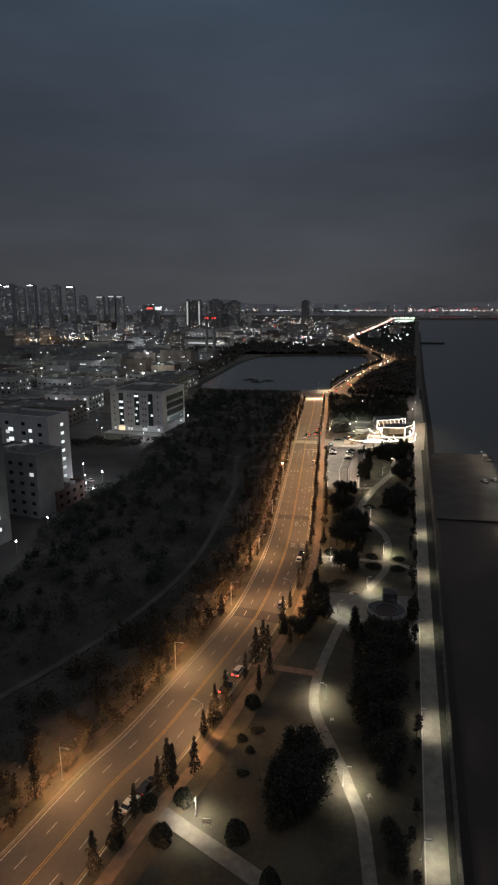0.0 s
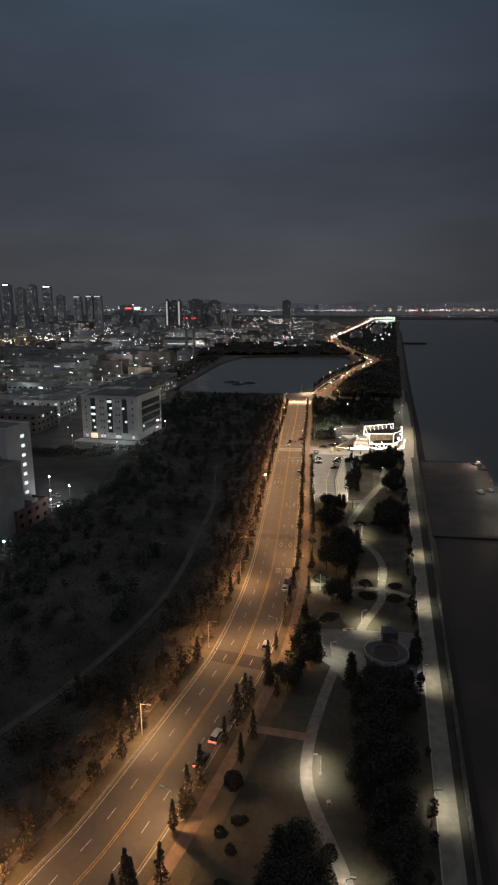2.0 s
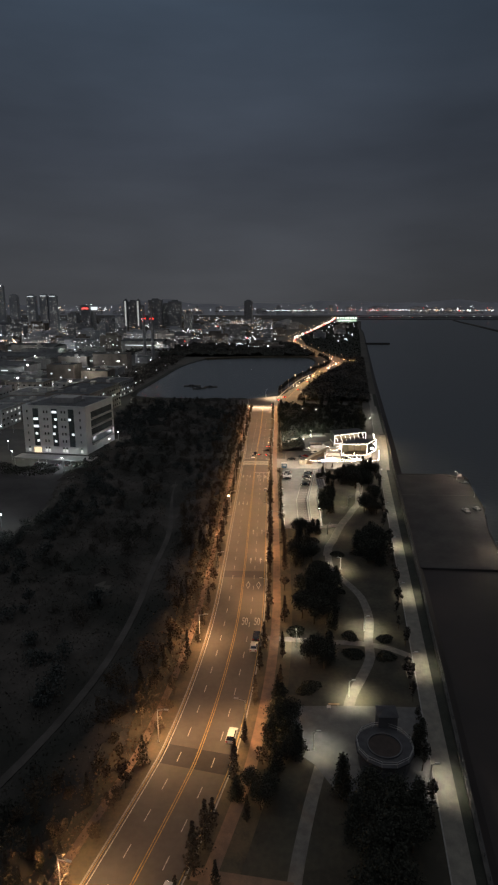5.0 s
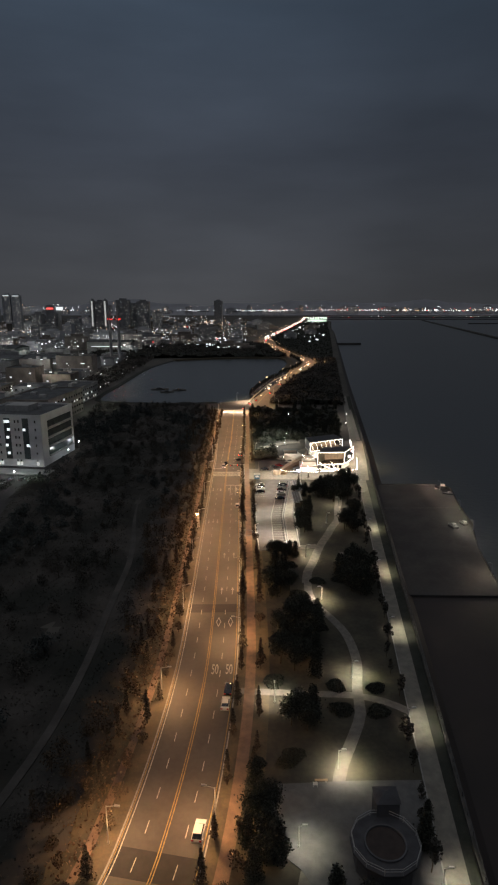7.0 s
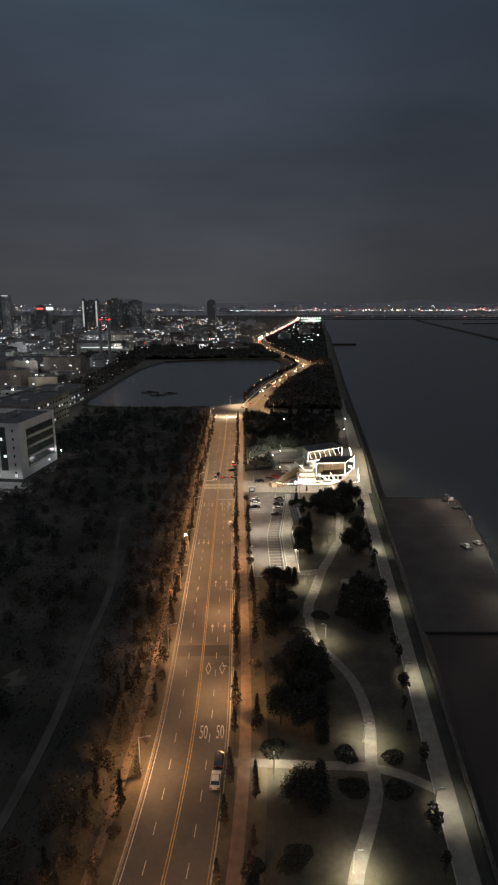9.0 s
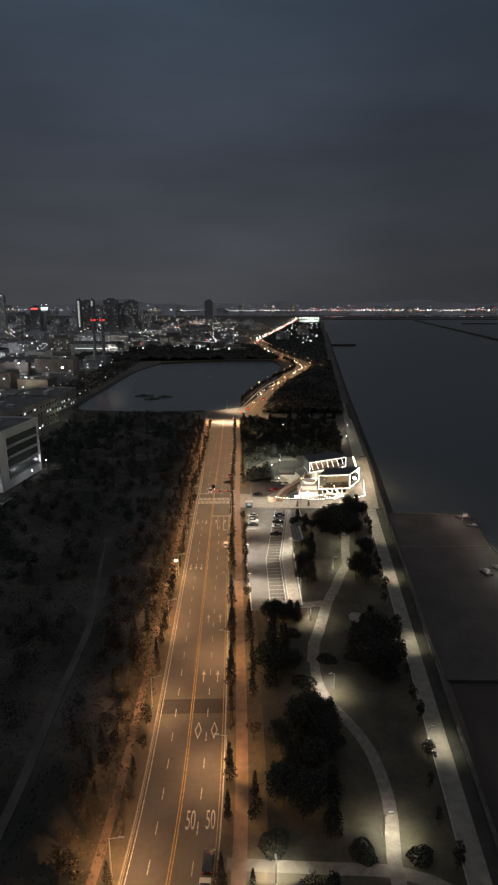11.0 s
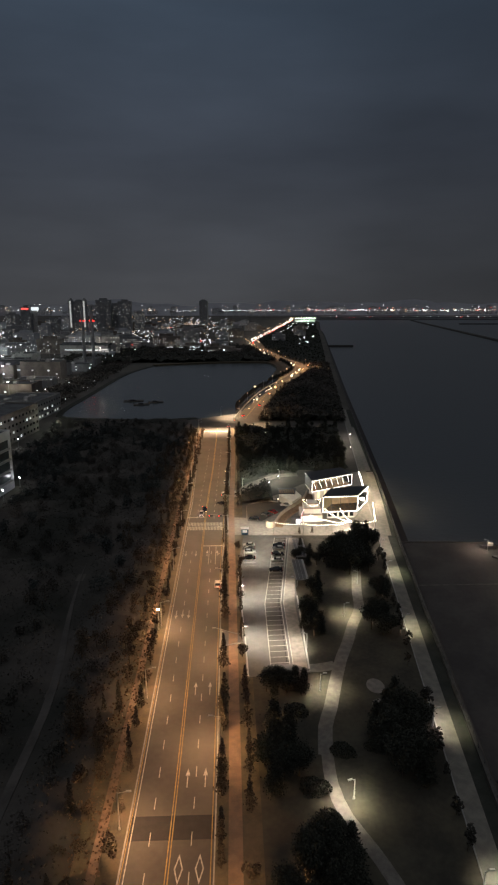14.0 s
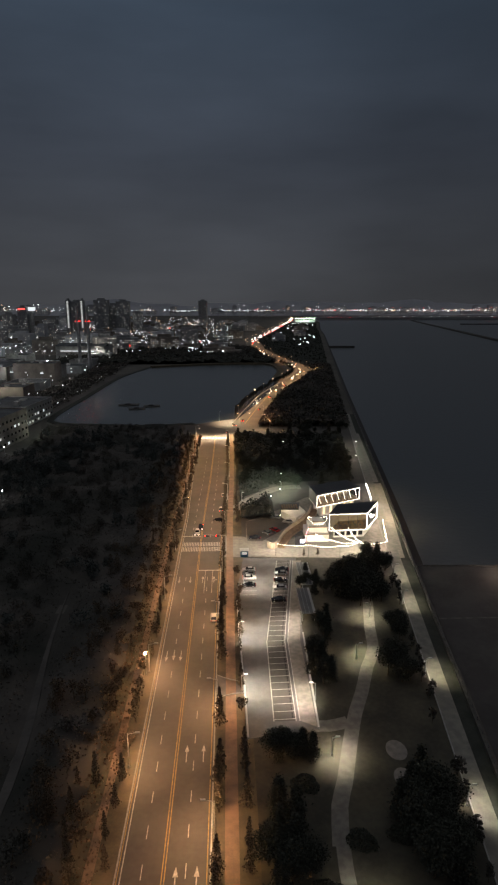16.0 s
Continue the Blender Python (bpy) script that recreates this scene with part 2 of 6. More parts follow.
# ---- mesh tools ----
class Mesh:
    """Gathers vertices and faces for one part."""

    def __init__(self):
        self.v, self.f = [], []

    def add(self, verts, faces):
        o = len(self.v)
        self.v += [tuple(p) for p in verts]
        self.f += [tuple(i + o for i in f) for f in faces]
        return self

    def quad(self, a, b, c, d):
        return self.add((a, b, c, d), ((0, 1, 2, 3),))

    def box(self, x0, x1, y0, y1, z0, z1, bevel=0.0, turn=0.0, about=None):
        if bevel:
            b = bevel
            p = []
            for z, i in ((z0, 0), (z1 - b, 0), (z1, b)):
                p += [(x0 + i, y0 + i, z), (x1 - i, y0 + i, z), (x1 - i, y1 - i, z), (x0 + i, y1 - i, z)]
            f = [(3, 2, 1, 0), (8, 9, 10, 11)]
            for k in (0, 4):
                f += [(k + i, k + (i + 1) % 4, k + 4 + (i + 1) % 4, k + 4 + i) for i in range(4)]
        else:
            p = [(x0, y0, z0), (x1, y0, z0), (x1, y1, z0), (x0, y1, z0), (x0, y0, z1), (x1, y0, z1), (x1, y1, z1), (x0, y1, z1)]
            f = [(3, 2, 1, 0), (4, 5, 6, 7), (0, 1, 5, 4), (1, 2, 6, 5), (2, 3, 7, 6), (3, 0, 4, 7)]
        if turn:
            cx, cy = about or ((x0 + x1) / 2, (y0 + y1) / 2)
            c, s = math.cos(turn), math.sin(turn)
            p = [(cx + c * (x - cx) - s * (y - cy), cy + s * (x - cx) + c * (y - cy), z) for x, y, z in p]
        return self.add(p, f)

    def tube(self, a, b, r0, r1=None, n=8, cap=True):
        a, b = Vector(a), Vector(b)
        r1 = r0 if r1 is None else r1
        d = (b - a).normalized()
        u = d.orthogonal().normalized()
        w = d.cross(u)
        p = []
        for c, r in ((a, r0), (b, r1)):
            p += [c + r * (math.cos(2 * math.pi * i / n) * u + math.sin(2 * math.pi * i / n) * w) for i in range(n)]
        f = [(i, (i + 1) % n, n + (i + 1) % n, n + i) for i in range(n)]
        if cap:
            f += [tuple(range(n - 1, -1, -1)), tuple(range(n, 2 * n))]
        return self.add(p, f)

    def ball(self, c, r, sx=1, sy=1, sz=1):
        c = Vector(c)
        p = [c + Vector((r * sx, 0, 0)), c - Vector((r * sx, 0, 0)), c + Vector((0, r * sy, 0)), c - Vector((0, r * sy, 0)), c + Vector((0, 0, r * sz)), c - Vector((0, 0, r * sz))]
        return self.add(p, ((0, 2, 4), (2, 1, 4), (1, 3, 4), (3, 0, 4), (2, 0, 5), (1, 2, 5), (3, 1, 5), (0, 3, 5)))

    def prism(self, outline, z0, z1):
        n = len(outline)
        p = [(x, y, z0) for x, y in outline] + [(x, y, z1) for x, y in outline]
        f = [tuple(range(n - 1, -1, -1)), tuple(range(n, 2 * n))] + [(i, (i + 1) % n, n + (i + 1) % n, n + i) for i in range(n)]
        return self.add(p, f)

    def ribbon(self, left, right, z):
        n = len(left)
        p = [(x, y, z) for x, y in left] + [(x, y, z) for x, y in right]
        return self.add(p, [(i, n + i, n + i + 1, i + 1) for i in range(n - 1)])

    def strip(self, left, right, z0, z1):
        """A ribbon with thickness."""
        n = len(left)
        p = [(x, y, z1) for x, y in left] + [(x, y, z1) for x, y in right] + [(x, y, z0) for x, y in left] + [(x, y, z0) for x, y in right]
        f = []
        for i in range(n - 1):
            f += [(i, n + i, n + i + 1, i + 1), (i + 1, 2 * n + i + 1, 2 * n + i, i), (n + i, 3 * n + i, 3 * n + i + 1, n + i + 1)]
        f += [(0, 2 * n, 3 * n, n), (n - 1, 2 * n - 1, 4 * n - 1, 3 * n - 1)]
        return self.add(p, f)

    def data(self, name, mat, smooth=False):
        me = bpy.data.meshes.new(name)
        me.from_pydata(self.v, [], self.f)
        me.materials.append(mat)
        if smooth:
            me.shade_smooth()
        return me


def part(name, mesh, mat, parent=None, label="", smooth=False):
    me = mesh if isinstance(mesh, bpy.types.Mesh) else mesh.data(name, mat, smooth)
    ob = new(name, me)
    ob.parent = parent
    if label:
        tagged(ob, label)
    return ob


def thing(name, label, category, place=(0, 0, 0), turn=0.0, group="", kind=""):
    ob = new(name)
    ob.matrix_basis = pose(*place, 0, 0, turn)
    return tagged(ob, label, category, group, kind)


def along(points, step=None):
    """A smooth line through plan points (Catmull-Rom), about one point a step."""
    pts = [Vector((*p[:2], 0)) for p in points]
    pts = [2 * pts[0] - pts[1]] + pts + [2 * pts[-1] - pts[-2]]
    out = []
    for i in range(1, len(pts) - 2):
        a, b, c, d = pts[i - 1:i + 3]
        n = max(2, int((c - b).length / (step or 6)))
        for k in range(n):
            t = k / n
            out.append(0.5 * (2 * b + (c - a) * t + (2 * a - 5 * b + 4 * c - d) * t * t + (3 * b - a - 3 * c + d) * t ** 3))
    out.append(pts[-2])
    return [(p.x, p.y) for p in out]


def offset(line, d):
    """The line shifted d to its right."""
    out = []
    for i, (x, y) in enumerate(line):
        x0, y0 = line[max(i - 1, 0)]
        x1, y1 = line[min(i + 1, len(line) - 1)]
        l = math.hypot(x1 - x0, y1 - y0) or 1
        k = d(y) if callable(d) else d
        out.append((x + k * (y1 - y0) / l, y - k * (x1 - x0) / l))
    return out


def at_y(line, y):
    for (x0, y0), (x1, y1) in zip(line, line[1:]):
        if y0 <= y <= y1:
            return x0 + (x1 - x0) * (y - y0) / ((y1 - y0) or 1)
    return line[0][0] if y < line[0][1] else line[-1][0]


# ---- the ground, the water and the sea wall ----
SEA = along([(-32, -350), (-1, -110), (30.6, 118), (41.2, 193), (63.5, 356), (74.5, 432), (95.5, 588), (123.5, 794), (177.7, 1178), (284, 1938), (330, 2308), (442, 3058)], 12)
land = Mesh()
land.ribbon([(-5200, y) for _, y in SEA], offset(SEA, -2.0), 0.0)
land.ribbon([(-5200, 3058), (-5200, 4300)], [(440, 3058), (520, 4300)], 0.0)
land.ribbon([(-5200, 4300), (-5200, 5600)], [(3800, 4300), (3800, 5600)], 0.0)
tagged(part("ground", land, M_GROUND), "dark flat reclaimed land reaching to the horizon", "ground", kind="structure")
sea = Mesh().quad((-60, -900, -3), (5200, -900, -3), (5200, 5600, -3), (-60, 5600, -3))
tagged(part("water", sea, M_WATER), "dark calm sea water at night", "water", kind="structure")
wall = Mesh().strip(offset(SEA, -2.1), offset(SEA, -1.3), -3.5, 0.9)
slope = Mesh()
a, b = offset(SEA, -1.3), offset(SEA, 3.2)
slope.add([(x, y, 0.2) for x, y in a] + [(x, y, -3.1) for x, y in b], [(i, len(a) + i, len(a) + i + 1, i + 1) for i in range(len(a) - 1)])
sea_wall = tagged(part("sea_wall", wall, M_STONE), "long low weathered stone sea wall along the shore", "sea wall", kind="structure")
part("revetment", slope, M_MUD, sea_wall, "dark sloping stone revetment")
mud = Mesh().prism([(28, -300), (420, -300), (420, 236), (250, 241), (40, 242), (24, 100)], -4, -1.2)
tagged(part("mudflat", mud, M_MUD), "dark brown tidal mudflat below the wall", "mudflat", kind="structure")
quay = Mesh().prism([(45.6, 241), (62.2, 354), (80, 353.5), (96.5, 352), (97.5, 346), (94, 328), (90, 300), (83, 276), (77, 240)], -4, -0.5)
quay_ob = tagged(part("quay", quay, M_QUAY), "wide dark gravel-topped quay reaching into the sea", "quay", kind="structure")
edge = [(62.6, 354), (80, 353.5), (96.5, 352), (97.5, 346), (94, 328), (90, 300), (83, 276), (77, 240)]
part("quay_kerb", Mesh().strip(edge, offset(edge, 0.5), -4, -0.2), M_STONE, quay_ob, "dark stone quay edge")
part("quay_joint", Mesh().box(58, 91.5, 319, 319.7, -0.6, -0.488), M_STONE, quay_ob, "dark drain line across the quay")

# the lake behind the woods
lake = [(-27, 596), (6, 618), (24, 690), (42, 760), (58, 850), (72, 950), (58, 1030), (-20, 1032), (-80, 1012), (-112, 996), (-128, 930), (-137, 860), (-141, 720), (-143, 630), (-132, 600), (-92, 592), (-56, 588)]
lake_ob = tagged(part("lake", Mesh().prism(lake, -1, 0.06), M_LAKE), "still dark lake beside the bending road", "lake", kind="structure")
bank = [(x, y) for x, y in along(lake[9:17] + lake[:1], 14)]
part("bank", Mesh().strip(offset(bank, -5), bank, -0.5, 0.5), M_DARKUNDER, lake_ob, "dark stone lake bank")
bank = along(lake[4:10], 14)
part("bank", Mesh().strip(offset(bank, -9), bank, -0.5, 2.2), M_VERGE, lake_ob, "dark grassy lake bank")

# ---- the road ----
CENTRE = along([(-62, 20), (-52, 48), (-44.2, 67), (-37.9, 87), (-31.9, 102), (-20.3, 143), (-17.2, 158), (-14.6, 180), (-13.0, 205), (-12.6, 235), (-12.6, 270), (-12.6, 306), (-12.6, 343), (-12.6, 380), (-12.2, 415), (-11.5, 450), (-11.2, 486), (-11.05, 522), (-11.0, 560)], 4)


def left_of(y):
    return -7.4 - max(0, min(1, (y - 400) / 80)) * 3.2


def right_of(y):
    return 7.3 + max(0, min(1, (y - 330) / 100)) * 1.6


road_l, road_r = offset(CENTRE, left_of), offset(CENTRE, right_of)
road = tagged(part("road", Mesh().strip(road_l, road_r, -0.3, 0.02), M_ASPHALT), "four-lane asphalt road lit orange by street lamps", "road", kind="structure")
verge_w = Mesh().strip(offset(CENTRE, -19), offset(CENTRE, lambda y: left_of(y) - 0.25), -0.3, 0.12)
tagged(part("verge", verge_w, M_VERGE), "dry brown grass verge beside the road", "verge", kind="structure")
verge_e = Mesh().strip(offset(CENTRE, lambda y: right_of(y) + 0.25), offset(CENTRE, 15.5), -0.3, 0.12)
tagged(part("verge", verge_e, M_VERGE), "dry grass verge planted with street trees", "verge", kind="structure")
for name, a, b, lab in (("kerb", lambda y: left_of(y) - 0.25, left_of, "pale granite kerb along the road"), ("kerb", right_of, lambda y: right_of(y) + 0.25, "granite kerb on the park side")):
    kerb = thing(name, lab, "kerb", kind="structure")
    la, lb = offset(CENTRE, a), offset(CENTRE, b)
    part("kerb_line", Mesh().strip(la, lb, -0.2, 0.17), M_KERB, kerb)
bike_l, bike_r = offset(CENTRE, 9.7), offset(CENTRE, 12.1)
tagged(part("sidewalk", Mesh().strip(offset(CENTRE, -12.6), offset(CENTRE, -11.0), -0.2, 0.15), M_BIKE), "narrow pavement beside the woods", "pavement", kind="structure")
tagged(part("bike_path", Mesh().strip(bike_l, bike_r, -0.2, 0.15), M_BIKE), "narrow reddish cycle path along the verge", "path", kind="structure")

# painted lines
Z = 0.026
for d in (-0.22, 0.22):
    part("centre_line", Mesh().ribbon(offset(CENTRE, d - 0.09), offset(CENTRE, d + 0.09), Z), M_YELLOW, road, "worn double yellow centre line")
part("edge_line", Mesh().ribbon(offset(CENTRE, lambda y: left_of(y) + 0.62), offset(CENTRE, lambda y: left_of(y) + 0.80), Z), M_WHITE, road)
part("edge_line", Mesh().ribbon(offset(CENTRE, lambda y: left_of(y) + 0.12), offset(CENTRE, lambda y: left_of(y) + 0.26), Z), M_YELLOW, road)
part("edge_line", Mesh().ribbon(offset(CENTRE, lambda y: right_of(y) - 0.5), offset(CENTRE, lambda y: right_of(y) - 0.34), Z), M_YELLOW, road)
dist, run = [0.0], 0.0
for (x0, y0), (x1, y1) in zip(CENTRE, CENTRE[1:]):
    run += math.hypot(x1 - x0, y1 - y0)
    dist.append(run)


def on_road(s, d):
    """The plan point s metres along the centre line, d to its right, and the heading there."""
    i = max(0, min(len(dist) - 2, int(np.searchsorted(dist, s)) - 1))
    k = (s - dist[i]) / (dist[i + 1] - dist[i])
    (x0, y0), (x1, y1) = CENTRE[i], CENTRE[i + 1]
    l = math.hypot(x1 - x0, y1 - y0)
    ux, uy = (x1 - x0) / l, (y1 - y0) / l
    return x0 + k * (x1 - x0) + d * uy, y0 + k * (y1 - y0) - d * ux, math.degrees(math.atan2(-ux, uy))


dash = Mesh().box(-0.08, 0.08, -1.3, 1.3, 0.0, 0.006).data("lane_dash", M_WHITE)
s = 2.0
while s < run - 60:
    x, y, h = on_road(s, 0)
    for d in (-3.5, 3.5):
        if not 352 < y < 380:
            x, y, h = on_road(s, d)
            part("lane_dash", dash, None, road).matrix_basis = pose(x, y, 0.022, 0, 0, h)
    s += 7.2
for x0, x1, y0, y1 in ((-20.0, -5.35, 230.2, 235.0), (-29.6, -14.5, 149.5, 154.5)):
    if y0 > 200:
        part("asphalt_patch", Mesh().box(x0, x1, y0, y1, 0.0, 0.0235), M_ASPHALT2, road, "dark resurfaced strip across the road")
    else:
        x, y, h = on_road(138, 0)
        o = part("asphalt_patch", Mesh().box(-7.2, 7.0, -2.6, 2.6, 0.0, 0.0035), M_ASPHALT2, road, "dark resurfaced strip across the road")
        xs = [i for i in range(0, 400) if on_road(i, 0)[1] < 152.5]
        x, y, h = on_road(xs[-1], 0)
        o.matrix_basis = pose(x, y, 0.0205, 0, 0, h)


def diamond(x, y):
    m = Mesh()
    o, i = [(x, y - 2.6), (x + 0.75, y), (x, y + 2.6), (x - 0.75, y)], [(x, y - 1.9), (x + 0.5, y), (x, y + 1.9), (x - 0.5, y)]
    for k in range(4):
        m.quad((*o[k], Z), (*o[(k + 1) % 4], Z), (*i[(k + 1) % 4], Z), (*i[k], Z))
    return m


def arrow(x, y, way=1, turn=False):
    m = Mesh()
    m.quad((x - 0.1, y - 2.2 * way, Z), (x + 0.1, y - 2.2 * way, Z), (x + 0.1, y + 0.6 * way, Z), (x - 0.1, y + 0.6 * way, Z))
    m.add([(x - 0.45, y + 0.6 * way, Z), (x + 0.45, y + 0.6 * way, Z), (x, y + 2.4 * way, Z)], [(0, 1, 2)])
    if turn:
        m.quad((x + 0.1, y - 1.0, Z), (x + 1.0, y - 0.2, Z), (x + 1.0, y + 0.2, Z), (x + 0.1, y - 0.6, Z))
    return m


for x in (-10.9, -7.55):
    part("diamond_mark", diamond(x, 225.0), M_WHITE, road)
    part("arrow_mark", arrow(x + 0.25, 243.2), M_WHITE, road)
    part("arrow_mark", arrow(x + 0.3, 269.5), M_WHITE, road)
for x, y in ((-18.0, 303), (-14.4, 303), (-16.2, 303.5)):
    part("arrow_mark", arrow(x, y, -1), M_WHITE, road)
for x in (-18.2, -14.6, -10.6, -7.0):
    part("arrow_mark", arrow(x, 345, 1 if x > -12 else -1, x > -8), M_WHITE, road)


def numerals(text, x, y, height, width):
    """Road numerals, stretched along the road."""
    cu = bpy.data.curves.new("speed_numerals", "FONT")
    cu.body, cu.align_x, cu.align_y = text, "CENTER", "CENTER"
    cu.extrude = 0.002
    ob = part_curve(cu)
    ob.matrix_basis = pose(x, y, 0.03, 0, 0, 0) @ Matrix.Diagonal((width, height, 1, 1))
    return ob


def part_curve(cu):
    cu.materials.append(M_WHITE)
    ob = new("speed_numerals", cu)
    ob.parent = road
    return ob


for x in (-10.95, -7.5):
    numerals("50", x, 203.0, 5.6, 1.75)
for k in range(24):
    x = -19.4 + k * 0.59
    part("crosswalk_bar", Mesh().box(x, x + 0.32, 367.2, 371.0, 0.0, Z), M_WHITE, road)
    part("crosswalk_bar", Mesh().box(x, x + 0.32, 371.8, 375.4, 0.0, Z), M_WHITE, road)
part("stop_line", Mesh().box(-12.3, -4.9, 351.4, 352.0, 0.0, Z), M_WHITE, road)
part("stop_line", Mesh().box(-20.4, -12.9, 381.0, 381.6, 0.0, Z), M_WHITE, road)
for x in (-10.0, -7.6):
    part("lane_line", Mesh().box(x, x + 0.16, 336, 351, 0.0, Z), M_WHITE, road)

# the junction and the road that bends round the lake
jn = Mesh().prism([(-60, 560), (-24, 556), (-22.5, 545), (-1.5, 545), (2, 556), (28, 557), (32, 566), (30, 580), (26, 600), (-6, 606), (-28, 588), (-60, 580)], -0.3, 0.016)
junction = tagged(part("road_junction", jn, M_ASPHALT), "wide brightly lit road junction", "road", kind="structure")
for k in range(22):
    x = -22 + k * 0.98
    part("crosswalk_bar", Mesh().box(x, x + 0.5, 548, 552.5, 0.0, 0.024), M_WHITE, junction)
BEYOND = along([(10, 596), (22, 660), (38, 735), (62, 815), (88, 900), (99, 960), (92, 1030), (76, 1120), (62, 1260), (50, 1420), (52, 1540), (110, 1900), (190, 2400), (300, 3100), (390, 3800)], 10)
road2 = tagged(part("road", Mesh().strip(offset(BEYOND, -9), offset(BEYOND, 9), -0.3, 0.02), M_ASPHALT), "far stretch of road bending round the lake", "road", kind="structure")
part("centre_line", Mesh().ribbon(offset(BEYOND, -0.2), offset(BEYOND, 0.2), Z), M_YELLOW, road2)
part("kerb_line", Mesh().strip(offset(BEYOND, -9.5), offset(BEYOND, -9), -0.3, 0.6), M_KERB, road2, "pale parapet beside the lake")

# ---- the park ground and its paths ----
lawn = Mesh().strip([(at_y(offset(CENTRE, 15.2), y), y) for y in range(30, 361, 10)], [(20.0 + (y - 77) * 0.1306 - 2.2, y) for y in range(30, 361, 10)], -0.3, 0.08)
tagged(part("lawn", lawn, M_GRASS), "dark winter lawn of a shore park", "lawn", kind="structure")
PROM = [(20.0 + (y - 77) * 0.1306 if y < 400 else 62.2 + (y - 400) * 0.139, y) for y in range(-40, 640, 12)]
prom = tagged(part("promenade", Mesh().strip(offset(PROM, -2.0), offset(PROM, 1.6), -0.3, 0.14), M_PROM), "straight paved shore promenade with lit patches", "promenade", kind="structure")
part("paving_edge", Mesh().strip(offset(PROM, -2.25), offset(PROM, -2.0), -0.3, 0.2), M_KERB, prom, "pale stone promenade edging")
tagged(part("verge", Mesh().strip([p for p in offset(PROM, 1.6) if p[1] > 40], [(at_y(SEA, y) - 2.05, y) for x, y in offset(PROM, 1.6) if y > 40], -0.3, 0.10), M_DARKUNDER), "dark planted strip beside the sea wall", "verge", kind="structure")
rail = thing("railing", "low dark metal railing along the shore promenade", "railing")
rl = [(at_y(SEA, y) - 1.7, y) for _, y in PROM]
for z in (1.35, 1.75):
    part("rail", Mesh().strip([(x - 0.03, y) for x, y in rl], [(x + 0.03, y) for x, y in rl], z, z + 0.06), M_DARKMETAL, rail)
post = Mesh().box(-0.05, 0.05, -0.05, 0.05, 0.85, 1.8).data("post", M_DARKMETAL)
for x, y in rl[3:46]:
    for k in range(3):
        part("post", post, None, rail).location = (x + 0.14 * 4 * k, y + 4 * k, 0.0)


def path(points, width, label, z=0.13, mat=None, name="park_path"):
    line = along(points, 3)
    return tagged(part(name, Mesh().strip(offset(line, -width / 2), offset(line, width / 2), -0.2, z), mat or M_PARKPATH), label, "path", kind="structure")


path([(-28, 83), (-20.4, 78.7), (-14, 75.4), (-4, 70)], 3.0, "pale paved path from the road into the park")
path([(9.0, 60), (9.0, 74), (8.8, 78.4), (8.3, 85.9), (6.5, 91.8), (4.5, 98.5), (1.1, 107.5), (-0.7, 114), (-0.6, 122), (1.2, 132), (4.2, 144), (6.5, 152), (9.3, 163)], 2.3, "curving pale paved park path")
path([(13.5, 167), (15.0, 172), (19.0, 180.5), (21.6, 187), (22.4, 195), (24.4, 206), (23.9, 218), (20.8, 227.2), (17.8, 233.6), (16.4, 241), (16.9, 250), (17.6, 256)], 2.4, "winding pale paved park path")
path([(-4.6, 194.8), (3, 194.2), (13, 193.5), (20.5, 193.0), (27.4, 191), (33, 187)], 2.2, "paved cross path over the lawn", 0.125)
path([(16.4, 248), (17.6, 256), (19.6, 261.5), (22.5, 271), (25.5, 280), (28.5, 287), (32, 296.5), (35.3, 304), (37, 315), (39, 325), (41, 336)], 3.0, "broad pale paved path between the trees", 0.128)
path([(13.5, 276.5), (19, 276.3), (23.5, 277.5)], 3.4, "pale paved link to the car park", 0.122)
path([(-16, 128), (-8, 127), (0, 126)], 2.2, "reddish paved path from the road", 0.14, M_BIKE)
plaza = Mesh().prism([(-1.5, 157), (5, 151), (9.5, 143), (26.5, 142.5), (29.2, 164.5), (29.8, 168.5), (16, 168.5), (0.5, 167.8), (-3.5, 167.5)], -0.2, 0.15)
tagged(part("plaza", plaza, M_PLAZA), "grey paved open plaza in the park", "plaza", kind="structure")
for c, r in (((31, 262), 1.9), ((31.5, 269), 2.1)):
    part("round_bed", Mesh().prism([(c[0] + r * math.cos(i / 16 * math.tau), c[1] + r * 1.3 * math.sin(i / 16 * math.tau)) for i in range(16)], -0.1, 0.16), M_PATH, prom)

# ---- trees and woods ----
rng = np.random.default_rng(7)


def leaves(points, size, flat=0.0, seed=1):
    """Small leaf clumps, each a bent pair of triangles turned at random, at the given points."""
    r = np.random.default_rng(seed)
    n = len(points)
    u = r.normal(size=(n, 3))
    u /= np.linalg.norm(u, axis=1)[:, None]
    w = np.cross(u, r.normal(size=(n, 3)))
    w /= np.linalg.norm(w, axis=1)[:, None]
    s = size * r.uniform(0.55, 1.3, n)[:, None]
    v = np.stack([points - u * s, points + w * s * 0.8, points + u * s, points - w * s * 0.8 + np.array([0, 0, -0.2]) * s], 1).reshape(-1, 3)
    return v, n


def leaf_mesh(name, points, size, mat, seed=1):
    v, n = leaves(points, size, seed=seed)
    me = bpy.data.meshes.new(name)
    idx = np.arange(4 * n).reshape(n, 4)
    tris = np.concatenate([idx[:, [0, 1, 2]], idx[:, [0, 2, 3]]])
    me.from_pydata(v.tolist(), [], tris.tolist())
    me.materials.append(mat)
    return me


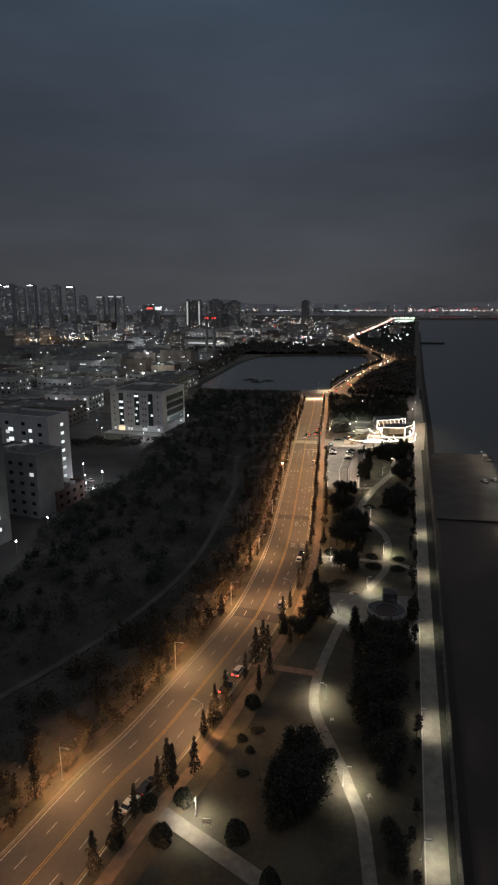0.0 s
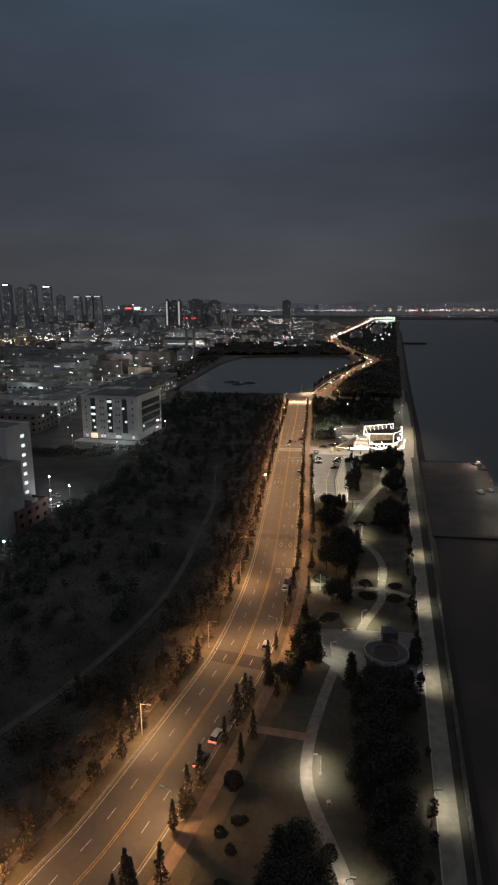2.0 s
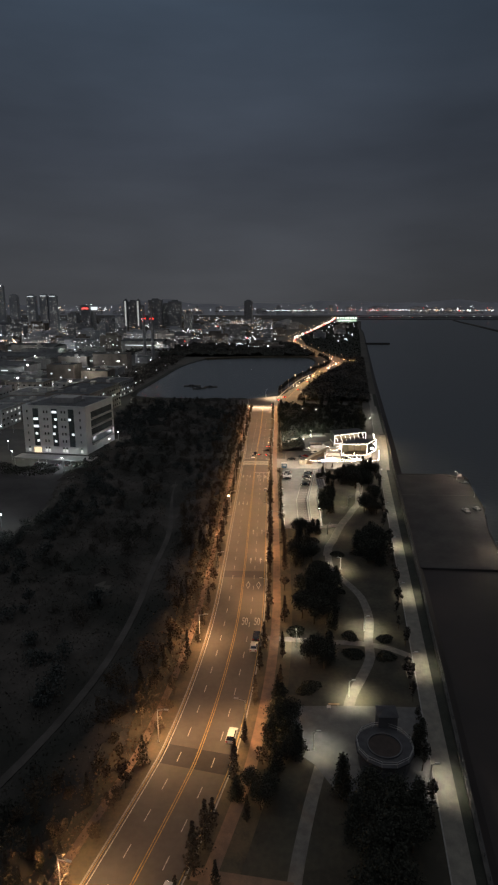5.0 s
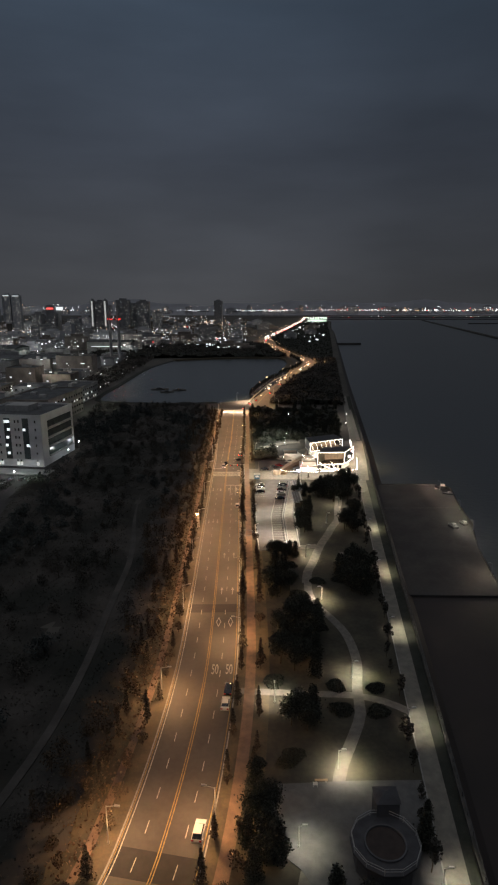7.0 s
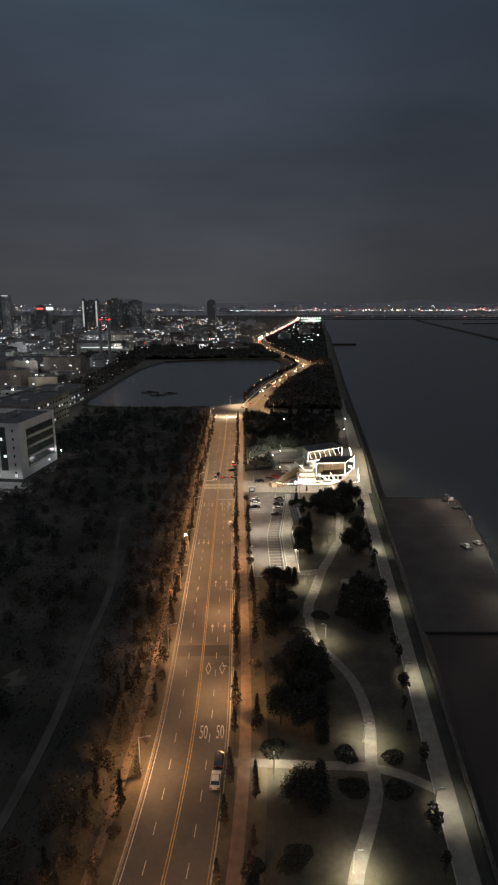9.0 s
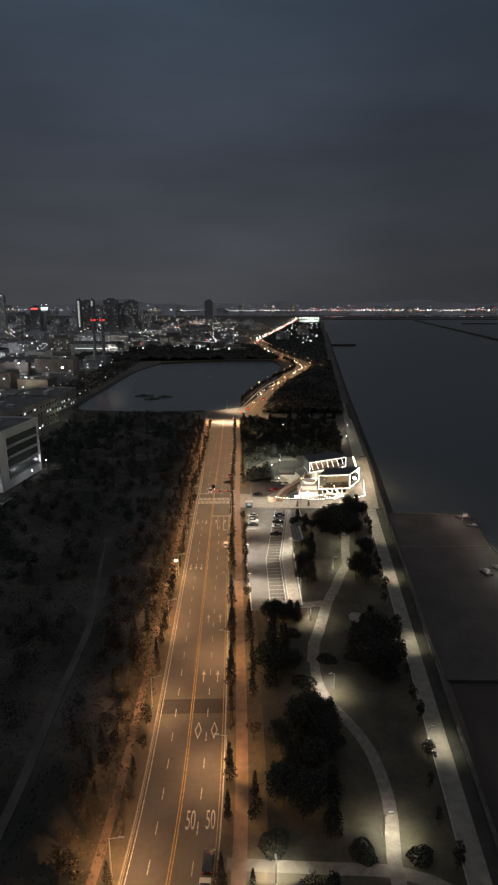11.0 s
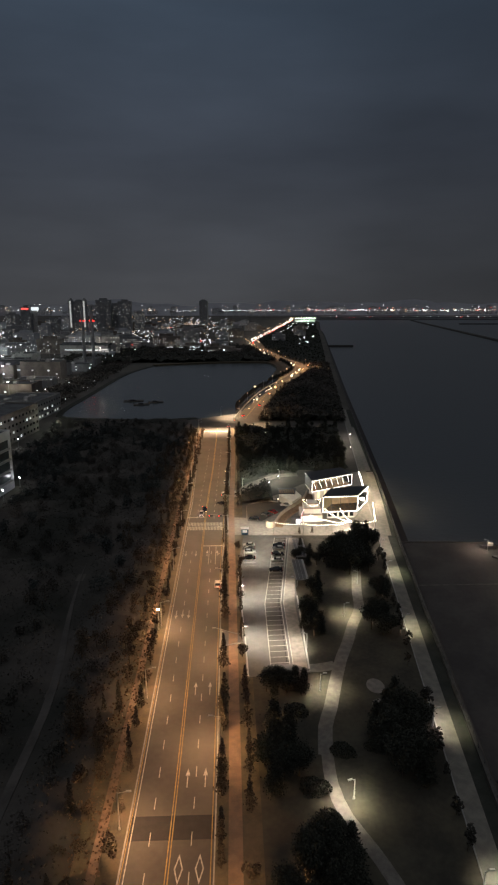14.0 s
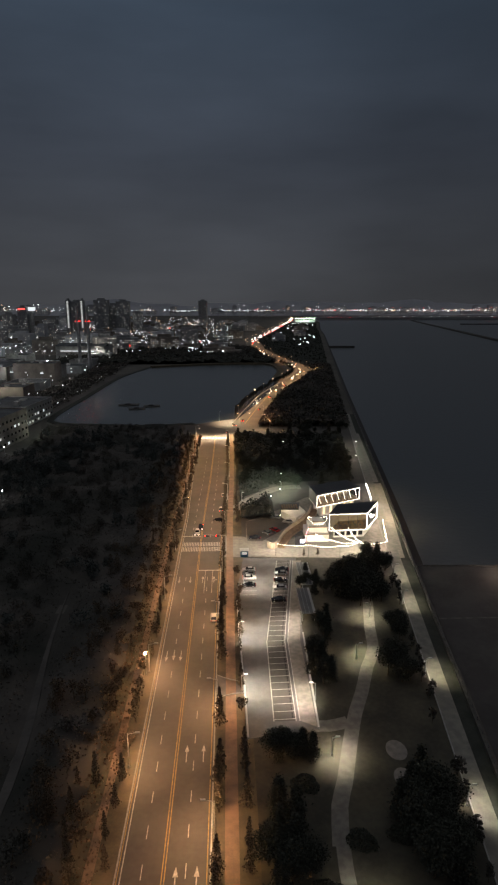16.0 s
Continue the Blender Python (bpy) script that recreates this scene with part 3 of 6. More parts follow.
def crown_points(n, rx, rz, z, seed, lumps=9):
    """Points in a lumpy crown made of overlapping boughs, thinner inside."""
    r = np.random.default_rng(seed)
    c = r.normal(size=(lumps, 3))
    c = c / np.linalg.norm(c, axis=1)[:, None] * r.uniform(0.35, 0.75, lumps)[:, None]
    k = r.integers(0, lumps, n)
    p = r.normal(size=(n, 3))
    p = p / np.linalg.norm(p, axis=1)[:, None] * r.uniform(0.55, 1.0, n)[:, None] ** 0.6
    q = c[k] + p * r.uniform(0.28, 0.5, lumps)[k][:, None]
    return q * np.array([rx, rx, rz]) + np.array([0, 0, z])


def trunk_mesh(h, r, seed, limbs=6, lean=0.25, spread=0.45):
    q = np.random.default_rng(seed)
    m = Mesh()
    a = Vector((0, 0, -0.1))
    for k in range(4):
        b = Vector((q.normal() * lean * 0.3, q.normal() * lean * 0.3, h * (k + 1) / 4))
        m.tube(a, b, r * (1 - 0.2 * k), r * (0.8 - 0.2 * k), 7, False)
        a = b
    for i in range(limbs):
        z = h * q.uniform(0.35, 0.85)
        an = q.uniform(0, math.tau)
        l = h * spread * q.uniform(0.6, 1.1)
        mid = Vector((math.cos(an) * l * 0.5, math.sin(an) * l * 0.5, z + l * 0.35))
        m.tube((0, 0, z), mid, r * 0.4, r * 0.25, 5, False)
        m.tube(mid, mid + Vector((math.cos(an + 0.4) * l * 0.5, math.sin(an + 0.4) * l * 0.5, l * 0.4)), r * 0.25, r * 0.06, 5, False)
    return m


def tree_kind(name, label, crown, trunk, group):
    t = thing(name, label, "tree", group=group)
    part("trunk", trunk, M_BARK, t)
    part("crown", crown, None, t)
    return t


def conifer_points(n, h, r, seed):
    q = np.random.default_rng(seed)
    k = q.uniform(0, 1, n) ** 1.25
    tier = 0.72 + 0.28 * np.sin(k * 26 + q.uniform(0, 6))
    an = q.uniform(0, math.tau, n)
    lob = 0.75 + 0.25 * np.sin(an * 3 + k * 9)
    rr = (1 - k) ** 0.8 * r * tier * lob * q.uniform(0.35, 1.0, n) ** 0.5 + 0.08
    return np.stack([np.cos(an) * rr, np.sin(an) * rr, 0.9 + k * (h - 0.9)], 1)


conifers = []
for i in range(4):
    h, r = (6.6, 7.8, 6.2, 7.2)[i], (1.35, 1.5, 1.3, 1.1)[i]
    conifers.append(tree_kind("street_conifer", "slender dark conical street tree on the verge", leaf_mesh("crown", conifer_points(760, h, r * (1.25, 1.1, 0.9, 1.0)[i], 20 + i), 0.17, M_CONE, i), trunk_mesh(h * 0.9, 0.13, i, 4, 0.1, 0.12), "conifers along the road"))
dry_trees = []
for i in range(4):
    h = (4.6, 5.4, 4.0, 5.0)[i]
    dry_trees.append(tree_kind("small_tree", "small tree with sparse dry brown leaves by the road", leaf_mesh("crown", crown_points(240, 1.7, 1.8, h * 0.66, 40 + i, 7), 0.25, M_DRY, i), trunk_mesh(h * 0.8, 0.10, 50 + i, 8, 0.3, 0.42), "small trees along the far verge"))
pines = []
for i in range(5):
    h = (7.5, 8.5, 6.5, 9.0, 7.0)[i]
    pts = crown_points(3000, 3.3, 3.0, h * 0.60, 60 + i, 26) if i not in (2, 4) else conifer_points(3000, h * 1.25, 2.9, 60 + i)
    pts = pts + np.random.default_rng(i).normal(size=pts.shape) * np.array([0.34, 0.34, 0.34])
    pines.append(tree_kind("park_tree", "dark dense evergreen tree in the shore park", leaf_mesh("crown", pts, 0.20, M_LEAF, i), trunk_mesh(h * 0.75, 0.2, 70 + i, 8, 0.4, 0.42), "evergreens in the park"))
bare = []
for i in range(3):
    h = (4.2, 5.0, 3.6)[i]
    bare.append(tree_kind("sapling", "thin young tree staked beside the promenade", leaf_mesh("crown", crown_points(200, 1.1, 1.7, h * 0.62, 90 + i, 8), 0.24, M_SCRUB, i), trunk_mesh(h * 0.9, 0.07, 95 + i, 9, 0.2, 0.3), "saplings by the promenade"))
def disc_points(n, r, h, seed):
    """A clipped, slightly domed round bed of shrubs."""
    q = np.random.default_rng(seed)
    d, an = np.sqrt(q.uniform(0, 1, n)), q.uniform(0, math.tau, n)
    rr = d * r * (1 + 0.10 * np.sin(an * 3 + seed) + 0.05 * np.sin(an * 7))
    return np.stack([np.cos(an) * rr, np.sin(an) * rr * 0.8, h * (1 - d ** 4) * q.uniform(0.35, 1.0, n) ** 0.3 + 0.06], 1)


domes = []
for i in range(2):
    t = thing("round_shrub", "clipped dome-shaped dark evergreen shrub on the lawn", "shrub", group="dome shrubs")
    part("foliage", leaf_mesh("foliage", disc_points(1500, 1.75, 2.3, 130 + i) * np.array([1, 1.2, 1]), 0.17, M_LEAF, i), None, t)
    domes.append(t)
shrubs = []
for i in range(3):
    t = thing("shrub_bed", "low clipped dark evergreen shrub on the lawn", "shrub", group="clipped shrubs")
    part("foliage", leaf_mesh("foliage", disc_points(900, 2.6, 0.9, 110 + i), 0.2, M_LEAF, i), None, t)
    shrubs.append(t)
used = set()


def plant(kinds, x, y, scale=1.0, z=0.1, turn=None):
    k = kinds[int(rng.integers(len(kinds)))]
    m = pose(x, y, z, 0, 0, rng.uniform(0, 360) if turn is None else turn)
    if k.name not in used:
        used.add(k.name)
        k.matrix_basis = m
        k.scale = (scale,) * 3
        return k
    keep = tuple(k.scale)
    c = copy_thing(k, m)
    c.scale = (scale * rng.uniform(0.94, 1.06), scale * rng.uniform(0.94, 1.06), scale * rng.uniform(0.92, 1.08))
    return c


# conifers on the park-side verge
s = 14.0
while s < run - 14:
    x, y, h = on_road(s, 8.5)
    if not (362 < y < 380 or 286 < y < 293 or y < 130):
        plant(conifers, x + rng.uniform(-0.3, 0.3), y, rng.uniform(0.9, 1.25))
    s += rng.choice((4.0, 9.5, 12.0)) + rng.uniform(-1.5, 1.5)
s = 24.0
while s < run - 14:
    x, y, h = on_road(s, 13.4)
    if not (360 < y < 392 or y < 122):
        plant(conifers if rng.random() < 0.75 else dry_trees, x + rng.uniform(-0.4, 0.4), y, rng.uniform(0.75, 1.1))
    s += rng.choice((4.5, 9.0, 13.0)) + rng.uniform(-1.5, 1.5)
for x, y, k in ((-26.1, 87.7, 1.35), (-28.7, 89.4, 1.2), (-23.0, 92.0, 1.0), (-27.6, 101.3, 1.0), (-33.0, 87.0, 0.95), (-24.9, 106.2, 1.15), (-22.4, 104.2, 1.0), (-21.8, 111.0, 1.2), (-17.9, 127.8, 1.35), (-19.8, 121.5, 1.0), (-13.6, 117.7, 1.0), (-34.1, 76.0, 1.2), (-31.8, 80.5, 1.1), (-38.5, 70, 1.1), (-36, 63, 1.0)):
    plant(conifers, max(x, at_y(offset(CENTRE, 8.5), y)), y, k)
# small dry trees on the far verge
s = 6.0
while s < run - 8:
    for d in (-9.6, -14.6, -17.5):
        x, y, h = on_road(s + rng.uniform(-2, 2), d + rng.uniform(-0.7, 0.7))
        plant(conifers if rng.random() < 0.45 else dry_trees, x, y, rng.uniform(0.7, 1.15))
    s += rng.uniform(5.5, 9.5)


# evergreen groups: middle, half sizes, number
def grove(cx, cy, rx, ry, n, scale=1.0, kinds=None):
    for k in range(n):
        an, d = k * 2.4, math.sqrt((k + 0.3) / n)
        plant(kinds or pines, cx + rx * d * math.cos(an), cy + ry * d * math.sin(an), scale * rng.uniform(0.85, 1.12))


grove(-4.0, 89, 5.0, 8.0, 9, 1.05)
grove(12.5, 111, 3.8, 12, 10, 1.05)
grove(13.0, 79, 1.4, 4, 3, 0.6)
grove(15.2, 136, 7.0, 7, 9, 1.0)
grove(-1.0, 157, 3.6, 9, 8, 0.85)
grove(14.0, 124, 4.5, 5, 6, 0.95)
grove(-5.5, 143, 4.5, 4, 5, 0.6)
grove(13.5, 97, 3.0, 4, 4, 0.85)
grove(9.3, 184, 3.4, 3.2, 5, 0.85)
grove(10.8, 213, 6.5, 16, 13, 0.95)
grove(15, 223, 4.0, 6, 5, 0.8)
grove(31.8, 250, 5.2, 11, 12, 1.0)
grove(43.2, 311, 1.8, 4, 4, 0.75)
grove(7.5, 247, 4.5, 9, 8, 0.9)
grove(10.2, 268, 6.0, 1.4, 8, 0.62)
grove(20.0, 296, 2.4, 9, 6, 0.8)
grove(23.5, 312, 2.2, 5, 4, 0.75)
grove(38.8, 294, 3.0, 6, 6, 0.8)
grove(38.0, 336, 8.5, 11, 20, 0.95)
grove(47.0, 352, 5.0, 6, 8, 0.8)
grove(24.0, 338, 4.5, 8, 7, 0.6)
grove(-14, 99, 3.0, 8, 4, 0.55, shrubs)
for x, y, k in ((-3.5, 96, 0.7), (17.6, 196.2, 1.0), (26.8, 195.2, 0.95), (17.5, 188.0, 1.1), (25.6, 187.3, 1.1), (3.2, 198.0, 1.15), (15.2, 233.0, 0.9), (16.8, 221.6, 1.0), (4.6, 173.4, 0.9), (-1.5, 172.8, 0.8), (-1, 163, 0.7), (3, 100, 0.7), (13, 240, 1.2), (20, 249, 1.0), (27, 250, 1.0), (6.0, 175, 0.9), (12, 261, 1.1)):
    plant(shrubs, x, y, k)
for x, y, k in ((-23.6, 85.3, 1.0), (-12.9, 79.3, 1.15), (-25.4, 77.3, 1.1), (-14.4, 112.6, 1.05), (-29.5, 83.4, 0.9), (-32.8, 75.4, 0.9), (-6.5, 72, 1.0)):
    plant(domes, x, y, k)
for x, y, k in ((9.5, 144.0, 0.9), (25.6, 154.5, 0.85), (22.1, 140.5, 0.75), (27.8, 160, 0.5), (-2.0, 98, 1.0)):
    plant([pines[2], pines[4]] if x > 0 else pines, x, y, k)
for y in range(66, 345, 7):
    if rng.random() < 0.8:
        plant(bare, at_y(PROM, y) - rng.uniform(3.2, 5.0), y + rng.uniform(-2, 2), rng.uniform(0.8, 1.55))
# dark grove north of the cafe and along the far shore
for k in range(150):
    x, y = rng.uniform(4, 74), rng.uniform(440, 548)
    if x < at_y(SEA, y) - 16:
        plant(pines, x, y, rng.uniform(0.6, 0.9))


def thicket(name, label, inside, box, count, low, high, size, mat, seed, under=None, grown=lambda x, y: 1.0):
    """A wide thicket of scrub: leaf clumps over an uneven canopy, one object of kind stuff."""
    r = np.random.default_rng(seed)
    pts = []
    while len(pts) < count:
        x, y = r.uniform(box[0], box[1]), r.uniform(box[2], box[3])
        if inside(x, y):
            h = low + (high - low) * max(0.0, 0.5 + 0.9 * noise.noise((x * 0.10, y * 0.10, seed)) + 0.45 * noise.noise((x * 0.33, y * 0.33, seed)))
            pts.append((x, y, 0.1 + h * grown(x, y) * r.uniform(0.25, 1.0) ** 0.6))
    ob = tagged(part(name, leaf_mesh(name, np.array(pts), size, mat, seed), None), label, "woods", kind="stuff")
    step = 2.5
    nx, ny = int((box[1] - box[0]) / step), int((box[3] - box[2]) / step)
    verts, faces, at = [], [], {}
    for i in range(nx + 1):
        for j in range(ny + 1):
            x, y = box[0] + i * step, box[2] + j * step
            h = low + (high - low) * max(0.0, 0.5 + 0.9 * noise.noise((x * 0.10, y * 0.10, seed)) + 0.45 * noise.noise((x * 0.33, y * 0.33, seed)))
            at[i, j] = len(verts)
            k = grown(x, y)
            verts.append((x, y, ((0.66 * h * k + 0.05) if inside(x, y) or k < 1 else -0.35) + 0.25 * k * noise.noise((x * 0.9, y * 0.9, 2.0))))
    for i in range(nx):
        for j in range(ny):
            if any(inside(box[0] + (i + a) * step, box[2] + (j + b) * step) for a, b in ((0, 0), (1, 0), (0, 1), (1, 1))):
                faces.append((at[i, j], at[i + 1, j], at[i + 1, j + 1], at[i, j + 1]))
    if faces and under:
        m = Mesh()
        m.v, m.f = verts, faces
        part("undergrowth", m, under, ob, smooth=True)["kind"] = "stuff"


TRACK = along([(-92, 78), (-81, 95), (-72, 108), (-64.5, 121), (-58, 134), (-52, 150), (-47.5, 166), (-44.6, 182), (-43.3, 198), (-43.0, 214), (-43.3, 230), (-43.2, 246), (-43.2, 262), (-44.6, 278), (-47.2, 294), (-49.5, 310), (-51, 325), (-52, 340)], 6)


def clear(x, y):
    """How far the canopy has grown in, from none on the track to full beside it."""
    if not 78 < y < 340:
        return 1.0
    k = max(0.0, min(1.0, (abs(x - at_y(TRACK, y)) - 1.2) / 4.0))
    return k * k * (3 - 2 * k)


def off_track(x, y):
    bare_spot = noise.noise((x * 0.045, y * 0.045, 9.0)) + 0.5 * noise.noise((x * 0.15, y * 0.15, 4.0))
    return (abs(x - at_y(TRACK, y)) > 1.5 or not 80 < y < 338) and bare_spot > -0.62


def wood_here(x, y):
    r = at_y(CENTRE, y) - 17.0 - 2.5 * noise.noise((3.0, y * 0.06, 1.0))
    return x < r and x > (-106 if y < 430 else -130) + 5 * math.sin(y * 0.05) and off_track(x, y) and not (y > 556 and x > -34)


thicket("woods", "broad dark winter scrub woods beside the road", wood_here, (-135, -25, 20, 588), 80000, 0.3, 4.2, 0.26, M_SCRUB, 3, M_UNDER, clear)


def wood_trees(label, spots, mat, low, high, wide, per, size, seed, pointed=0.0):
    """Many woodland trees whose crowns close up, one object of kind stuff: trunks under lumpy crowns."""
    q = np.random.default_rng(seed)
    pts, stems = [], Mesh()
    for i, (x, y) in enumerate(spots):
        h = q.uniform(low, high)
        r = h * wide * q.uniform(0.8, 1.2)
        if q.random() < pointed:
            p = conifer_points(per, h * 1.15, r * 0.8, seed + i)
        else:
            p = crown_points(per, r, h * 0.42, h * 0.60, seed + i, 11)
        pts.append(p + q.normal(size=p.shape) * 0.18 + np.array([x, y, 0.0]))
        stems.tube((x, y, -0.1), (x + q.normal() * 0.3, y, h * 0.7), 0.16, 0.06, 5, False)
    ob = tagged(part("woods", leaf_mesh("woods", np.concatenate(pts), size, mat, seed), None), label, "woods", kind="stuff")
    part("trunks", stems, M_BARK, ob)["kind"] = "stuff"


ever_at, bare_at = [], []
wq = np.random.default_rng(77)
while len(ever_at) < 380 or len(bare_at) < 300:
    x, y = wq.uniform(-128, -28), wq.uniform(30, 578)
    if not wood_here(x - 2, y) or not wood_here(x + 3.5, y) or clear(x, y) < 1:
        continue
    green = noise.noise((x * 0.022, y * 0.013, 6.0)) + 0.5 * noise.noise((x * 0.06, y * 0.05, 2.0)) + (0.35 if x < -82 else 0) - (0.25 if x > at_y(CENTRE, y) - 26 else 0)
    if green > 0.12 and len(ever_at) < 380:
        ever_at.append((x, y))
    elif green < 0.05 and len(bare_at) < 300:
        bare_at.append((x, y))
wood_trees("dark evergreen trees standing in the scrub woods", ever_at, M_EVER, 4.5, 7.5, 0.48, 330, 0.28, 300, 0.12)
edge_at = []
while len(edge_at) < 110:
    y = wq.uniform(36, 540)
    x = at_y(CENTRE, y) - wq.uniform(19.5, 30)
    if clear(x, y) == 1 and noise.noise((y * 0.05, 3.0, x * 0.03)) > -0.18:
        edge_at.append((x, y))
wood_trees("tall dark winter trees along the edge of the woods", edge_at, M_DRY, 5.0, 7.5, 0.36, 300, 0.2, 1500, 0.2)
wood_trees("leafless brown winter trees standing in the scrub woods", bare_at, M_SCRUB, 4.5, 7.0, 0.40, 240, 0.22, 700)

thicket("woods", "dark woods between road and sea", lambda x, y: at_y(BEYOND, y) + 11 < x < at_y(SEA, y) - 9, (20, 160, 584, 1000), 24000, 0.6, 7, 0.8, M_SCRUB, 5, M_UNDER)
thicket("woods", "dark woods along the far shore", lambda x, y: at_y(BEYOND, y) + 16 < x < at_y(SEA, y) - 14, (70, 420, 1000, 2830), 14000, 1.0, 9, 1.7, M_LEAF, 17, M_DARKUNDER)
for k in range(34):
    x, y = rng.uniform(30, 84), rng.uniform(560, 590)
    plant(pines, x, y, rng.uniform(0.5, 0.8))
thicket("woods", "dark woods on the lake's far shore", lambda x, y: x < at_y(BEYOND, y) - 14, (-260, 70, 1036, 1330), 22000, 3, 11, 1.2, M_SCRUB, 6, M_DARKUNDER)
thicket("scrub", "dry grass and scrub lit by the road lamps", lambda x, y: at_y(CENTRE, y) - 24 < x < at_y(CENTRE, y) - 10.4, (-90, -20, 22, 545), 17000, 0.1, 1.5, 0.28, M_REED, 8)
tagged(part("dirt_track", Mesh().strip(offset(TRACK, lambda y: -0.95 * min(1, (342 - y) / 60)), offset(TRACK, lambda y: 0.95 * min(1, (342 - y) / 60)), -0.1, 0.3), M_TRACK), "pale dirt track through the woods", "track", kind="structure")

thicket("woods", "dark evergreen grove north of the cafe", lambda x, y: x < at_y(SEA, y) - 17 and not (y < 452 and x > 16) and abs(x - 8 - (y - 424) * 0.75) > (6 if y < 446 else 0), (3, 76, 398, 552), 15000, 1.0, 5.5, 0.45, M_LEAF, 15, M_DARKUNDER)

for k in range(46):
    y = 640 + k * 9 + rng.uniform(-2, 2)
    plant(pines, at_y(offset(BEYOND, -13.5), y), y, rng.uniform(0.55, 0.8))

# ---- street lamps ----
def street_lamp(height, arm, glow_mat, label, group):
    t = thing("street_lamp", label, "street lamp", group=group)
    part("base", Mesh().tube((0, 0, -0.1), (0, 0, 0.5), 0.2, 0.17, 10), M_METAL, t)
    part("pole", Mesh().tube((0, 0, 0.5), (0, 0, height), 0.12, 0.07, 10), M_METAL, t)
    part("arm", Mesh().tube((0, 0, height - 0.15), (arm, 0, height + 0.25), 0.06, 0.045, 8), M_METAL, t)
    head = part("lamp_head", Mesh().box(arm - 0.35, arm + 0.55, -0.17, 0.17, height + 0.2, height + 0.38, 0.05), M_METAL, t)
    part("lantern", Mesh().box(arm - 0.25, arm + 0.45, -0.13, 0.13, height + 0.185, height + 0.199), glow_mat, head)
    return t


sod = street_lamp(7.6, 1.8, G_SOD, "grey steel street lamp with an orange light", "lamps along the road")
white_lamp = street_lamp(4.2, 0.9, G_WHITE, "slim grey park lamp with a warm white light", "lamps in the park")
used_lamps = set()


def stand(kind, x, y, turn, z=0.05):
    if kind.name in used_lamps:
        return copy_thing(kind, pose(x, y, z, 0, 0, turn))
    used_lamps.add(kind.name)
    kind.matrix_basis = pose(x, y, z, 0, 0, turn)
    return kind


def at_head(x, y, turn, arm, h):
    return (x + (arm + 0.1) * math.cos(radians(turn)), y + (arm + 0.1) * math.sin(radians(turn)), h)


for y0 in (40, 84, 121, 155, 192, 232, 266, 296, 332, 368, 404, 440, 476, 512, 544):
    s0 = min(range(int(run)), key=lambda s: abs(on_road(s, 0)[1] - y0))
    x, y, h = on_road(s0, left_of(y0) - 1.5)
    stand(sod, x, y, h)
    p = at_head(x, y, h, 1.8, 7.7)
    q = on_road(s0, -2.5)
    lamp("street_light", "SPOT", p, 10900, SODIUM, 0.3, (p[0] * 0.7 + q[0] * 0.3, p[1] * 0.7 + q[1] * 0.3, 0), 168, 0.15)
for y0 in (62, 104, 161, 214, 250, 282, 316, 350, 388, 424, 460, 496, 530):
    s0 = min(range(int(run)), key=lambda s: abs(on_road(s, 0)[1] - y0))
    x, y, h = on_road(s0, right_of(y0) + 0.7)
    stand(sod, x, y, h + 180)
    p = at_head(x, y, h + 180, 1.8, 7.7)
    lamp("street_light", "SPOT", p, 10200, SODIUM, 0.3, (p[0], p[1], 0), 168, 0.25)
# junction
for x, y, tn, e in ((-24, 553, 0, 46000), (6, 598, 200, 40000), (27, 572, 200, 20000), (-9, 607, -60, 40000), (3, 553, 180, 70000)):
    stand(sod, x, y, tn)
    lamp("street_light", "SPOT", (x + (8 if x < 0 else -8), y - 2, 9), e, (1.0, 0.76, 0.48), 0.3, (x + (8 if x < 0 else -8), y - 2, 0), 150, 1.0)
for x, y, e in ((113, 934, 9000), (25, 594, 16000)):
    stand(sod, x, y, 200)
    lamp("street_light", "POINT", (x - 1.8, y - 0.9, 7.4), e, SODIUM, 0.3)
# promenade
for y in (79, 110.6, 147.4, 183.1, 219.5, 255.5, 293.2, 327, 345):
    x = at_y(PROM, y)
    stand(white_lamp, x - 2.9, y, 0)
    lamp("promenade_light", "SPOT", (x - 1.2, y, 4.3), 2500, WARM, 0.1, (x - 0.1, y, 0), 134, 0.85)
# park
for x, y, tn in ((1.9, 116.5, 180), (5.2, 92.5, 0), (-20.6, 82.5, -90), (19.8, 237.5, 200), (21.9, 199.5, 0), (14.2, 171.5, 0), (5.0, 155, 0), (18.3, 268, 0), (30, 300, 0), (38.2, 320, 180), (3.0, 191.0, 90)):
    stand(white_lamp, x, y, tn)
    p = at_head(x, y, tn, 0.9, 4.2)
    lamp("park_light", "SPOT", p, 1900 if y == 155 else 5200, WARM, 0.1, (p[0], p[1], 0), 150, 0.9)

flood = thing("floodlight", "bright orange floodlight on a roadside post", "floodlight", (-22.1, 295.0, 0.1))
part("post", Mesh().tube((0, 0, -0.1), (0, 0, 6.0), 0.08, 0.06, 8), M_METAL, flood)
part("lantern", Mesh().box(-0.35, 0.35, -0.3, 0.1, 5.9, 6.4, 0.06), G_SOD, flood, "glowing orange lantern")
lamp("floodlight_glow", "POINT", (-22.1, 294.2, 6.1), 2500, SODIUM, 0.2)

